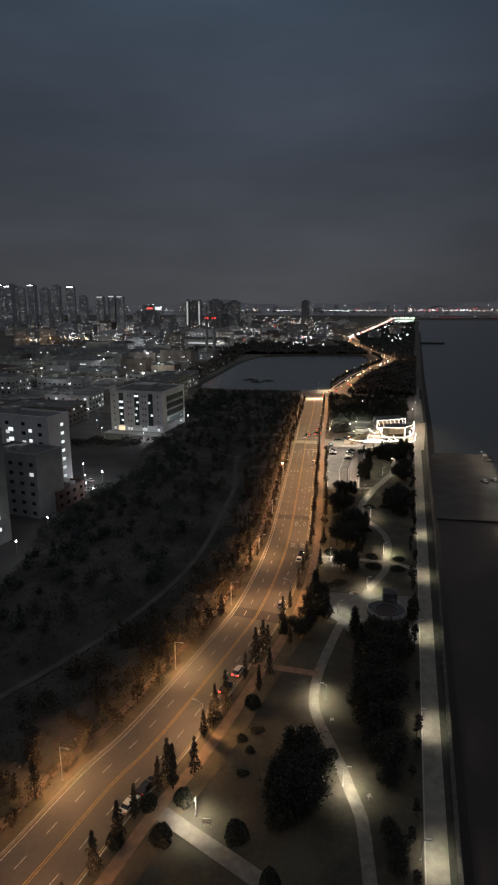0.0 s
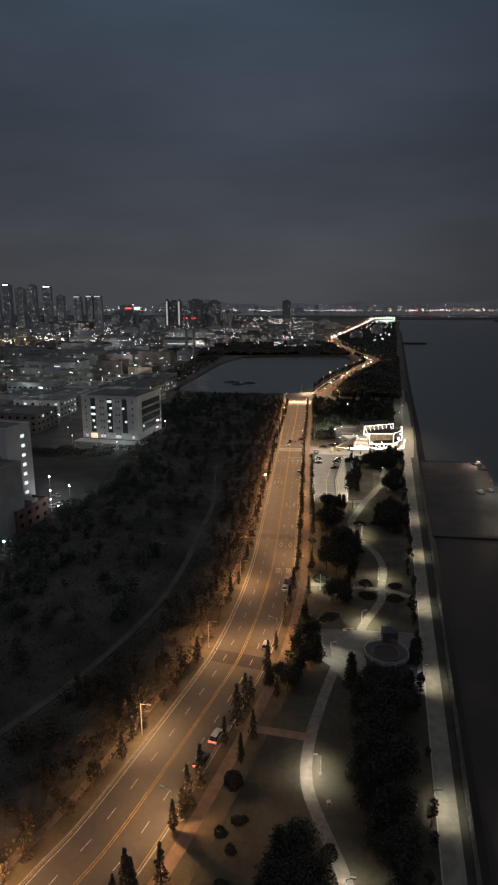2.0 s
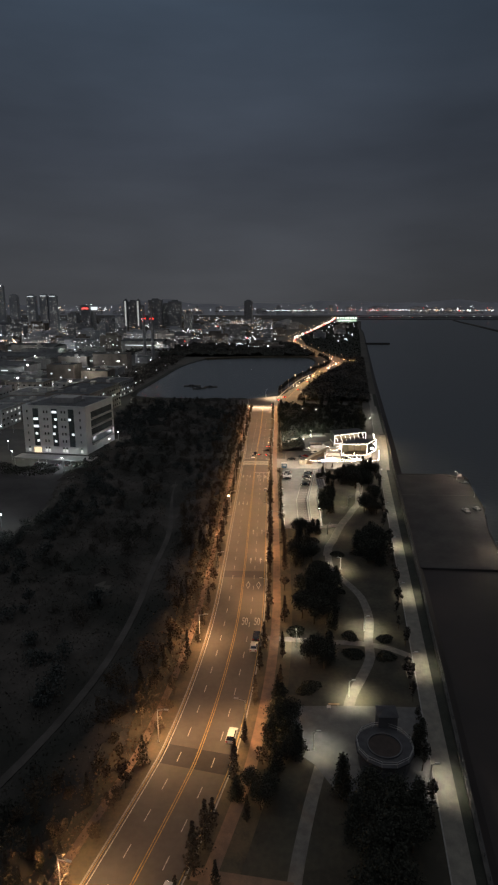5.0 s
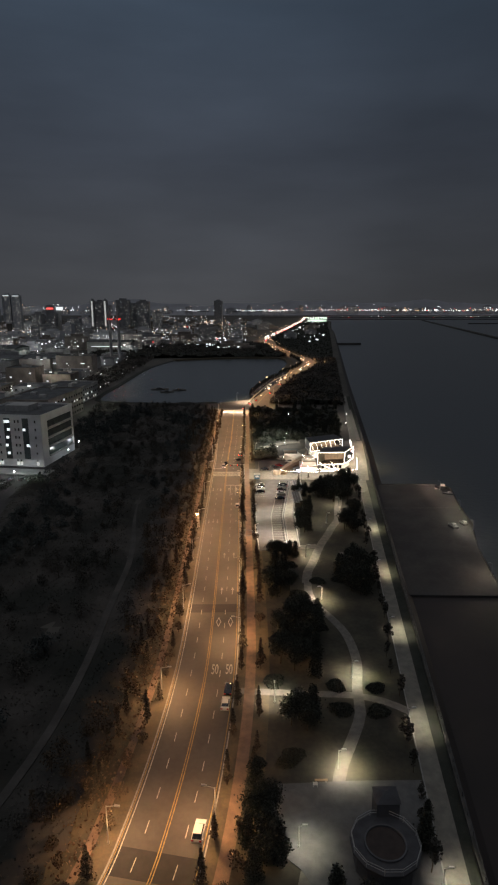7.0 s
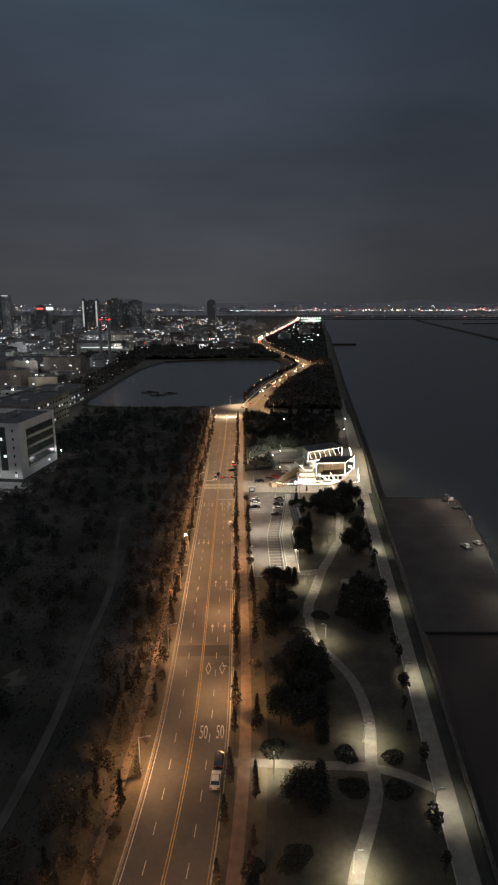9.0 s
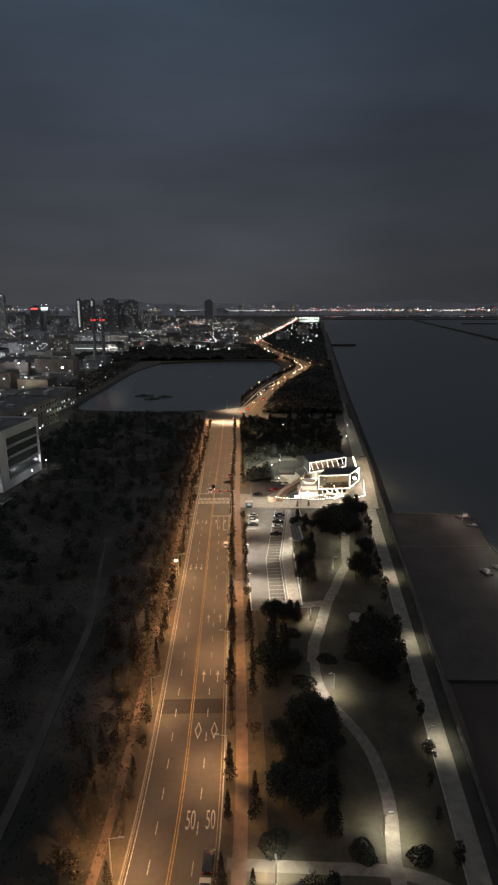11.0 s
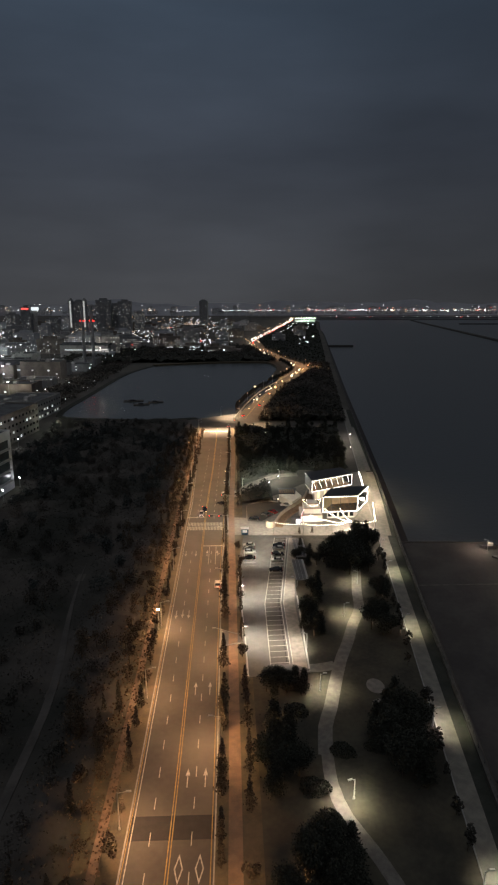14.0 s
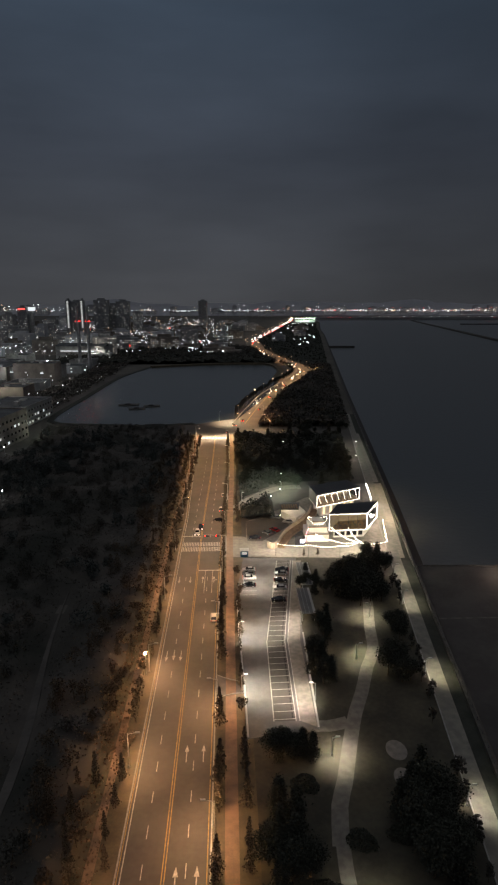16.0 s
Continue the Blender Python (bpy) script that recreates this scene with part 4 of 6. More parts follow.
# ---- cars ----
def car_kind(paint, colour, lights, label, suv=False):
    """A parked car of 4.5 m, nose towards +y."""
    t = thing("car", label, "car", group="parked cars")
    h0, h1 = (0.95, 1.65) if suv else (0.86, 1.42)
    prof = [(-2.22, 0.35), (-2.25, 0.62), (-2.12, h0), (-1.0, h0 + 0.06), (0.95, h0 + 0.02), (2.0, h0 - 0.16), (2.22, 0.55), (2.18, 0.3)]
    m = Mesh()
    n = len(prof)
    rows = []
    for x, k in ((-0.86, 0.0), (-0.90, 0.0), (0.90, 0.0), (0.86, 0.0)):
        rows.append([(x, y, z) for y, z in prof])
    m.add(rows[1] + rows[2], [(i, (i + 1) % n, n + (i + 1) % n, n + i) for i in range(n)] + [tuple(range(n)), tuple(range(2 * n - 1, n - 1, -1))])
    body = part("body", m, paint, t)
    rear = -2.0 if suv else -1.55
    low = [(rear - 0.1, h0), (1.05, h0)]
    top = [(rear + 0.45, h1), (0.25, h1)]
    g = Mesh()
    b = [(-0.82, low[0][0], h0), (0.82, low[0][0], h0), (0.82, low[1][0], h0), (-0.82, low[1][0], h0)]
    q = [(-0.62, top[0][0], h1 - 0.04), (0.62, top[0][0], h1 - 0.04), (0.62, top[1][0], h1 - 0.04), (-0.62, top[1][0], h1 - 0.04)]
    g.add(b + q, [(0, 1, 5, 4), (1, 2, 6, 5), (2, 3, 7, 6), (3, 0, 4, 7)])
    part("glasshouse", g, M_GLASSD, t, "dark car glazing")
    part("roof", Mesh().box(-0.66, 0.66, top[0][0] - 0.06, top[1][0] + 0.08, h1 - 0.06, h1, 0.03), paint, t)
    for x in (-0.80, 0.80):
        for y in (-1.35, 1.35):
            w = part("wheel", Mesh().tube((x - 0.1, y, 0.32), (x + 0.1, y, 0.32), 0.32, None, 14), M_TYRE, t)
            part("rim", Mesh().tube((x - 0.112, y, 0.32), (x + 0.112, y, 0.32), 0.19, None, 10), M_RIM, w)
    for x in (-0.66, 0.66):
        part("tail_light", Mesh().box(x - 0.2, x + 0.2, -2.30, -2.16, 0.62, 0.86), G_RED if lights else M_CARR, t)
        part("headlight", Mesh().box(x - 0.2, x + 0.2, 2.10, 2.235, 0.42, 0.54), G_HEAD if lights else M_RIM, t)
    return t


cars = {k: car_kind(p, k, l, lab, s) for k, p, l, lab, s in (
    ("white", M_CARW, False, "white saloon car parked at the kerb", False),
    ("suv", M_CARW, False, "white estate car parked at the kerb", True),
    ("black", M_CARB, False, "black saloon car, parked", False),
    ("grey", M_CARG, False, "grey saloon car, parked", False),
    ("black_lit", M_CARB, True, "black car with its red tail lights on", False),
    ("white_lit", M_CARW, True, "white car with its lights on", True),
    ("red", M_CARR, False, "red hatchback car, parked", False))}
placed_cars = set()


def put_car(kind, x, y, turn, z=0.03):
    k = cars[kind]
    m = pose(x, y, z, 0, 0, turn)
    if kind in placed_cars:
        return copy_thing(k, m)
    placed_cars.add(kind)
    k.matrix_basis = m
    return k


def head_at(y0):
    s0 = min(range(int(run)), key=lambda s: abs(on_road(s, 0)[1] - y0))
    return on_road(s0, 0)


for kind, y0, d in (("white", 84.5, 6.0), ("black", 89.5, 6.3), ("black_lit", 118.8, 5.9), ("white_lit", 126.0, 5.9), ("suv", 158.7, 5.6), ("white", 190.0, 5.8), ("black", 195.2, 6.0), ("suv", 320.5, 6.2)):
    s0 = min(range(int(run)), key=lambda s: abs(on_road(s, 0)[1] - y0))
    x, y, h = on_road(s0, d)
    put_car(kind, x, y, h, 0.03)
for kind, x, y, tn in (("white_lit", -14.4, 384, 180), ("black_lit", -13.2, 389.5, 180), ("black_lit", -6.2, 397, 60), ("white_lit", -5.4, 410, 0), ("white", -4.6, 429, 0), ("white_lit", -3, 566, 0), ("white_lit", 2, 590, 10), ("black_lit", 9, 606, -10)):
    put_car(kind, x, y, tn)

signal = thing("traffic_signal", "grey traffic signal mast arm with red lights lit", "traffic signal", (-3.2, 367.0, 0.1))
part("pole", Mesh().tube((0, 0, -0.1), (0, 0, 6.3), 0.13, 0.09, 10), M_METAL, signal)
part("arm", Mesh().tube((0, 0, 6.1), (-8.0, 0, 6.4), 0.08, 0.05, 8), M_METAL, signal)
for x in (-6.7, -3.0):
    box = part("signal_head", Mesh().box(x - 0.75, x + 0.75, -0.14, 0.12, 5.75, 6.2, 0.04), M_DARKMETAL, signal)
    part("red_light", Mesh().tube((x - 0.5, -0.15, 5.97), (x - 0.5, -0.2, 5.97), 0.19, 0.17, 10), G_RED, box, "glowing red signal lens")
    for dx in (0.0, 0.5):
        part("dark_lens", Mesh().tube((x + dx, -0.15, 5.97), (x + dx, -0.19, 5.97), 0.17, 0.16, 10), M_GLASSD, box)

# ---- the car park ----
lot = Mesh().prism([(1.8, 273), (16.8, 275.5), (17.6, 300), (18.4, 322), (21.5, 360), (3.0, 361), (0.3, 336), (0.9, 310), (1.5, 290)], -0.2, 0.16)
lot_ob = tagged(part("car_park", lot, M_LOT), "asphalt car park lit by white floodlights", "car park", kind="structure")
ZL = 0.174


def lane(p, q, w, mesh):
    a, b = Vector(p), Vector(q)
    n = Vector((-(b - a).y, (b - a).x)).normalized() * w / 2
    return mesh.add([(*(a - n), ZL), (*(b - n), ZL), (*(b + n), ZL), (*(a + n), ZL)], [(0, 1, 2, 3)])


BL, BR = [(7.5, 278), (7.9, 308), (14.6, 358)], [(12.3, 278), (12.7, 308.5), (19.4, 358)]
bays = [*BL, *BR[::-1]]
part("bay_strip", Mesh().prism([(x, y) for x, y in bays], 0.1, 0.166), M_ASPHALT, lot_ob, "darker asphalt under the parking bays")
part("footway", Mesh().prism([(x + 0.9, y) for x, y in BR] + [(23.0, 358), (16.9, 309), (16.6, 276), (15.6, 276)][0:3], 0.1, 0.167), M_PATH, lot_ob, "pale footway beside the parking bays")
for line in (BL, BR):
    for p, q in zip(line, line[1:]):
        part("bay_line", lane(p, q, 0.22, Mesh()), M_WHITE, lot_ob)
for y in np.arange(278.5, 357, 2.5):
    xa = float(np.interp(y, [278, 308, 358], [7.5, 7.9, 14.6]))
    xb = float(np.interp(y, [278, 308, 358], [12.3, 12.7, 19.4]))
    part("bay_line", lane((xa, y), (xb, y + 0.2), 0.16, Mesh()), M_WHITE, lot_ob)
    part("wheel_stop", Mesh().box(xb - 0.75, xb - 0.55, y + 0.5, y + 1.0, 0.1, 0.29), M_TYRE, lot_ob)
    part("wheel_stop", Mesh().box(xb - 0.75, xb - 0.55, y + 1.5, y + 2.0, 0.1, 0.29), M_TYRE, lot_ob)
for x in (14.0,):
    for p, q in zip(BR, BR[1:]):
        part("bay_line", lane((p[0] + 0.8, p[1]), (q[0] + 0.8, q[1]), 0.2, Mesh()), M_WHITE, lot_ob)
for y in np.arange(334, 352, 2.6):
    part("bay_line", lane((2.2, y), (6.6, y), 0.14, Mesh()), M_WHITE, lot_ob)
for pts in ([(1.8, 273), (1.5, 290)], [(1.2, 294), (0.9, 310), (0.3, 330)], [(16.8, 275.5), (17.6, 300), (18.0, 312)]):
    line = along(pts, 4)
    part("kerb_wall", Mesh().strip(offset(line, -0.2), offset(line, 0.2), -0.2, 0.55), M_CONC, lot_ob, "low pale concrete edge wall")
for x, y, k, tn in ((15.6, 350, "black", 90), (15.2, 347.4, "grey", 90), (14.6, 342.5, "black", -90), (13.9, 337.5, "white", 90), (12.9, 329.8, "black", 90), (4.6, 350.5, "white", 90), (4.6, 344.6, "white", -90), (4.2, 339.4, "black", 90), (4.4, 347.8, "grey", 90)):
    put_car(k, x, y, tn, 0.165)
for x, y in ((0.5, 311.2), (0.8, 288.5), (18.0, 316.5), (2.6, 340), (17.4, 285.0)):
    stand(white_lamp, x, y, 0 if x < 10 else 180)
    s = 1 if x < 10 else -1
    lamp("floodlight", "SPOT", (x + s, y, 5.6), 13000 if x < 10 else 9500, (1.0, 0.85, 0.68), 0.1, (x + 4 * s, y, 0), 132, 0.8)


def shelter(x0, x1, y0, y1, z):
    t = thing("shelter", "flat dark solar-panel roof on thin steel posts", "shelter", (0, 0, 0))
    part("roof", Mesh().box(x0, x1, y0, y1, z, z + 0.18, 0.04), M_DARKPANEL, t)
    for x in np.arange(x0 + 0.1, x1 - 0.8, 1.1):
        part("panel", Mesh().box(x, x + 1.0, y0 + 0.15, y1 - 0.15, z + 0.18, z + 0.22), M_ROOF, t)
    for x in (x0 + 0.3, x1 - 0.3):
        for y in (y0 + 0.3, y1 - 0.3):
            part("post", Mesh().tube((x, y, 0.05), (x, y, z), 0.07), M_METAL, t)


shelter(18.4, 22.4, 318, 333, 2.6)
shelter(20.4, 24.4, 335, 351, 2.6)
booth = thing("ticket_booth", "small blue ticket booth beside the car park", "booth", (3.4, 362.5, 0.1))
part("body", Mesh().box(-1.3, 1.3, -1, 1, 0, 2.3, 0.05), M_BLUE, booth)
part("roof", Mesh().box(-1.6, 1.6, -1.3, 1.3, 2.3, 2.5, 0.05), M_CONC, booth)
part("window", Mesh().box(-0.9, 0.9, -1.03, -1.0, 1.0, 1.9), G_WIN2, booth)
for pts in ([(-5.1, 286), (-1.0, 287.5), (1.8, 287.5)], [(-5.1, 294.5), (-1.5, 292.5), (1.8, 292.2)]):
    line = along(pts, 1.5)
    tagged(part("kerb", Mesh().strip(offset(line, -0.15), offset(line, 0.15), 0.0, 0.22), M_KERB), "curved pale kerb at the car park entrance", "kerb", kind="structure")
tagged(part("driveway", Mesh().prism([(-5.2, 286.3), (1.8, 287.7), (1.8, 292.0), (-5.2, 294.2)], -0.1, 0.135), M_LOT), "asphalt driveway into the car park", "driveway", kind="structure")
tagged(part("driveway", Mesh().prism([(-4.4, 362), (4, 361.5), (9, 372), (4, 380), (-3.6, 381)], -0.1, 0.135), M_PATH), "pale paved entrance off the road", "driveway", kind="structure")

# ---- the cafe by the sea ----
apron = Mesh().prism([(4, 361.3), (60, 359), (67, 400), (74, 446), (60, 446), (33, 425), (20, 410), (5, 396)], -0.2, 0.13)
tagged(part("forecourt", apron, M_PATH), "pale paved cafe forecourt glowing under string lights", "forecourt", kind="structure")
tagged(part("car_park", Mesh().prism([(5, 376), (10.5, 375.5), (22.5, 391), (20, 402), (5, 396)], -0.1, 0.145), M_ASPHALT), "small dark car park beside the cafe", "car park", kind="structure")
for x, y, k, tn in ((17.5, 399.5, "white", 70), (7.8, 377.8, "black", 80), (16.0, 385.5, "red", 40), (12.8, 382.6, "grey", 40), (22.2, 394.2, "white", 75)):
    put_car(k, x, y, tn, 0.15)


def lit_edges(mesh, pts, r):
    for p, q in zip(pts, pts[1:] + pts[:1]):
        mesh.tube(p, q, r, None, 6)
    return mesh


def hall(label, base, z0, z1, south, east, warm):
    """A black-clad tube of a hall on a lower storey: glazed ends, edges drawn in white light."""
    t = thing("cafe_hall", label, "cafe building")
    cx, cy = sum(p[0] for p in base) / 4, sum(p[1] for p in base) / 4
    part("roof", Mesh().prism([(cx + (x - cx) * 1.02, cy + (y - cy) * 1.02) for x, y in base], z1, z1 + 0.45), M_TUBE, t, "black seamed metal roof")
    part("floor", Mesh().prism(base, z0 - 0.4, z0), M_WALLW, t)
    for i in range(4):
        p, q = base[i], base[(i + 1) % 4]
        d = Vector((q[0] - p[0], q[1] - p[1]))
        l, d = d.length, d.normalized()
        nn = Vector((d.y, -d.x))
        if i in (south, east):
            part("glazing", Mesh().quad((*p, z0), (*q, z0), (*q, z1), (*p, z1)), M_PANE if i == south else M_GLASSD, t, "large window pane" if i == south else "dark tinted end pane")
            k = max(2, int(l / 3))
            for j in range(k + 1):
                c = Vector(p) + d * l * j / k
                part("mullion", Mesh().box(c.x - 0.06, c.x + 0.06, c.y - 0.06, c.y + 0.06, z0, z1), M_DARKMETAL, t)
            o = nn * 0.12
            m = lit_edges(Mesh(), [(p[0] + o.x, p[1] + o.y, z0), (q[0] + o.x, q[1] + o.y, z0), (q[0] + o.x, q[1] + o.y, z1), (p[0] + o.x, p[1] + o.y, z1)], 0.08)
            part("light_line", m, G_LED, t, "white light line round the glazed end")
        else:
            part("wall", Mesh().quad((*p, z0), (*q, z0), (*q, z1), (*p, z1)), M_TUBE, t)
    inn = [(cx + (x - cx) * 0.97, cy + (y - cy) * 0.97) for x, y in base]
    part("ceiling_lining", Mesh().quad(*[(x, y, z1 - 0.08) for x, y in inn]), M_LINING, t, "pale timber ceiling lining")
    part("floor_boards", Mesh().quad(*[(x, y, z0 + 0.05) for x, y in inn]), M_WOOD, t, "timber floor boards")
    for i in range(4):
        if i not in (south, east):
            p, q = inn[i], inn[(i + 1) % 4]
            part("wall_lining", Mesh().quad((*p, z0 + 0.05), (*q, z0 + 0.05), (*q, z1 - 0.08), (*p, z1 - 0.08)), M_LINING, t, "pale timber wall lining")
    for i in range(7):
        for j in range(2):
            c = Vector((*inn[0], 0)).lerp(Vector((*inn[1], 0)), (i + 0.6) / 7.5).lerp(Vector((*inn[3], 0)).lerp(Vector((*inn[2], 0)), (i + 0.6) / 7.5), 0.3 + 0.34 * j)
            part("cafe_table", Mesh().tube((c.x, c.y, z0 + 0.05), (c.x, c.y, z0 + 0.75), 0.08, 0.08, 6).tube((c.x, c.y, z0 + 0.75), (c.x, c.y, z0 + 0.8), 0.5, 0.5, 10), M_DARKMETAL, t)
    low = [(cx + (x - cx) * 0.8, cy + (y - cy) * 0.75) for x, y in base]
    part("lower_storey", Mesh().prism(low, 0.0, z0 - 0.4), M_WALLW, t, "warmly lit white lower storey")
    for k in range(5):
        x = low[0][0] + (low[1][0] - low[0][0]) * (k + 0.5) / 5
        y = low[0][1] + (low[1][1] - low[0][1]) * (k + 0.5) / 5
        part("window", Mesh().box(x - 0.8, x + 0.8, y - 0.08, y + 0.1, 0.9, z0 - 0.9), M_GLASSD if z0 < 4 else G_WINW, t)
    for j in range(3):
        a = Vector((*base[0], z1 - 0.6)).lerp(Vector((*base[3], z1 - 0.6)), (j + 0.7) / 3.6)
        b = Vector((*base[1], z1 - 0.6)).lerp(Vector((*base[2], z1 - 0.6)), (j + 0.7) / 3.6)
        m = Mesh()
        for i in range(9):
            m.ball(a.lerp(b, (i + 0.5) / 9) - Vector((0, 0, 0.5 * math.sin((i + 0.5) / 9 * math.pi))), 0.12)
        part("bulb_row", m, G_BULB, t, "row of warm bulbs inside the hall")
    k = 7
    for j in range(k):
        a = Vector((*base[0], 0)).lerp(Vector((*base[1], 0)), (j + 0.2) / k)
        b = Vector((*base[0], 0)).lerp(Vector((*base[1], 0)), (j + 0.9) / k)
        back = Vector((base[3][0] - base[0][0], base[3][1] - base[0][1], 0)) * 0.25
        if south == 0 and z0 > 4.5:
            part("light_rib", Mesh().tube((a.x, a.y + 0.3, z1 - 0.2), (b.x + back.x, b.y + back.y, z0 + 0.2), 0.07, None, 6), G_LED, t, "slanting white light rib")
    lamp("hall_light", "POINT", (cx, cy, z1 - 0.5), warm * (0.9 if z0 < 4 else 2.6), (1.0, 0.86, 0.68), 0.12)


M_PANE = bpy.data.materials.new("clear_pane")
M_PANE.use_nodes = True
_pb = M_PANE.node_tree.nodes["Principled BSDF"]
_pb.inputs["Transmission Weight"].default_value, _pb.inputs["Roughness"].default_value = 1.0, 0.02
_pb.inputs["IOR"].default_value = 1.1
_pb.inputs["Base Color"].default_value = (0.85, 0.88, 0.88, 1)
hall("black-clad cafe hall with a glazed front outlined in white light", [(36, 376.5), (50.5, 377.5), (57.5, 390), (41, 387)], 3.6, 10.0, 0, 1, 6500)
hall("rear black cafe hall with a white-lit glazed front", [(34.5, 398.5), (54.5, 409), (51, 419), (33, 411)], 5.0, 10.0, 0, 1, 6500)
kiosk = thing("cafe_terrace", "stepped white cafe terrace hung with bulbs", "cafe building", (0, 0, 0))
for i, (x0, x1, y0, y1, z0, z1) in enumerate(((27, 35.5, 374, 384, 0, 3.4), (28.2, 35, 375.5, 383, 3.4, 5.6), (29.6, 34, 377, 382, 5.6, 7.2))):
    part("storey", Mesh().box(x0, x1, y0, y1, z0, z1, 0.1), M_WALLW, kiosk)
    part("deck_edge", Mesh().box(x0 - 0.3, x1 + 0.3, y0 - 0.3, y0, z1 - 0.25, z1 + 0.05), M_WOOD, kiosk)
part("neon_edge", Mesh().tube((26.8, 373.6, 0.4), (26.8, 373.8, 3.4), 0.07, None, 6).tube((26.8, 373.8, 3.4), (28.2, 375.4, 5.6), 0.07, None, 6), glow("pink_neon", (1.0, 0.42, 0.5), 5), kiosk, "pink neon edge line")
part("lit_sign", Mesh().box(27.6, 33.2, 373.6, 373.9, 0.8, 2.6), glow("lit_sign_face", (1.0, 0.93, 0.85), 1.6), kiosk, "glowing blank white sign board")
m = Mesh()
for i in range(26):
    an = i / 26 * math.tau
    m.ball((31.6 + 3.6 * math.cos(an), 378 + 3.6 * math.sin(an), 7.6 + 0.7 * math.cos(2 * an)), 0.13)
part("bulb_row", m, G_BULB, kiosk, "ring of warm bulbs on the terrace")
screen = thing("screen", "bright bluish outdoor screen on a dark stand", "screen", (24.3, 371.5, 0.1))
part("stand", Mesh().box(-1.9, 1.9, -0.1, 0.5, 0, 3.4, 0.05), M_DARKMETAL, screen)
part("panel", Mesh().box(0.3, 1.6, -0.16, -0.1, 0.9, 2.2), glow("bluish_screen", (0.75, 0.82, 1.0), 8), screen)
# curved white retaining wall and the western wing
ramp_line = along([(12.2, 370), (13.6, 368.2), (15.6, 369.6), (18.5, 378), (21.8, 384.5), (26.5, 391.5), (31, 400), (33.5, 408)], 1.5)
tagged(part("ramp_wall", Mesh().strip(offset(ramp_line, -0.25), offset(ramp_line, 0.25), -0.1, 2.6), M_RAMPW), "curving buff retaining wall beside the cafe ramp", "wall", kind="structure")
tagged(part("ramp", Mesh().strip(offset(ramp_line[4:], 0.3), offset(ramp_line[4:], 3.0), -0.1, 1.2), M_WOOD), "timber ramp climbing to the cafe terrace", "ramp", kind="structure")
wing = thing("cafe_wing", "low white cafe wing with a slatted dark roof and warm light", "cafe building", (0, 0, 0))
part("wall", Mesh().prism([(20.2, 400), (25, 391.5), (30, 399.5), (28, 407.5), (20.5, 407.5)], 0, 3.0), M_WALLW, wing)
part("roof", Mesh().prism([(19.8, 400.5), (27.2, 400), (28.5, 408.5), (20, 408.5)], 3.5, 3.8), M_TUBE, wing)
for i in range(7):
    part("roof_slat", Mesh().box(20.3 + i, 20.9 + i, 400.8, 405.5, 3.8, 4.0), M_WOOD, wing)
for x in (20.4, 27.0):
    part("post", Mesh().box(x, x + 0.2, 400.8, 401, 3.0, 3.5), M_DARKMETAL, wing)
lamp("wing_light", "POINT", (23.6, 402.5, 3.35), 1800, WARM, 0.15)
lamp("wing_light", "POINT", (19.2, 396.5, 2.6), 2200, WARM, 0.15)
part("lamp_globe", Mesh().ball((19.2, 396.5, 2.6), 0.22), G_BULB, wing)


def string(points, sag, n, label="string of warm festoon bulbs on thin posts"):
    t = thing("string_lights", label, "string lights", group="festoon lights")
    for (p, q) in zip(points, points[1:]):
        a, b = Vector(p), Vector(q)
        k = max(3, int((b - a).length / n))
        prev = a
        cable, bulbs = Mesh(), Mesh()
        for i in range(1, k + 1):
            f = i / k
            c = a.lerp(b, f) - Vector((0, 0, sag * 4 * f * (1 - f)))
            cable.tube(prev, c, 0.025, None, 4, False)
            bulbs.ball(c - Vector((0, 0, 0.1)), 0.15)
            prev = c
        part("cable", cable, M_DARKMETAL, t)
        part("bulbs", bulbs, G_BULB, t)
    for p in points:
        part("post", Mesh().tube((p[0], p[1], 0), p, 0.05, None, 6), M_DARKMETAL, t)


string([(14.5, 362.5, 5), (26, 360.5, 5), (37, 359.5, 5), (44, 362, 5), (54.5, 362.5, 5), (58.5, 384, 5)], 0.7, 0.8)
string([(36.5, 376, 5.4), (44, 362, 5)], 1.0, 0.6)
string([(43, 376.5, 5.4), (45, 362.2, 5)], 1.0, 0.6)
string([(30, 373.5, 4), (35.7, 366, 4.2), (44, 362, 5)], 0.8, 0.6)
ledwall = thing("lit_wall", "low white wall with a bright light line by the shore", "wall", (0, 0, 0))
lw = along([(62.3, 419), (64.2, 432), (65.3, 442)], 4)
part("wall", Mesh().strip(offset(lw, -0.2), offset(lw, 0.2), 0, 1.2), M_WALLW, ledwall)
part("light_line", Mesh().strip(offset(lw, -0.25), offset(lw, 0.25), 1.2, 1.55), G_LED, ledwall)
for x, y, z, p in ((20, 364, 4.5, 420), (31, 365, 4.5, 650), (42, 367, 4.5, 900), (53, 368, 4.5, 700), (58, 388, 4.5, 700), (63, 412, 4, 650), (12, 366, 4.5, 380), (43, 394, 4, 500)):
    lamp("festoon_light", "POINT", (x, y, z), p * 6.2, (1.0, 0.84, 0.66), 0.6)
lamp("shore_light", "POINT", (65, 396, 5), 8000, (1.0, 0.74, 0.42), 0.3)
lamp("shore_light", "POINT", (70, 432, 5), 3600, (1.0, 0.74, 0.42), 0.3)
lamp("entrance_light", "POINT", (-0.5, 371, 6), 5200, (1.0, 0.9, 0.72), 0.3)
lamp("entrance_light", "POINT", (12, 364, 6), 4200, (1.0, 0.9, 0.72), 0.3)
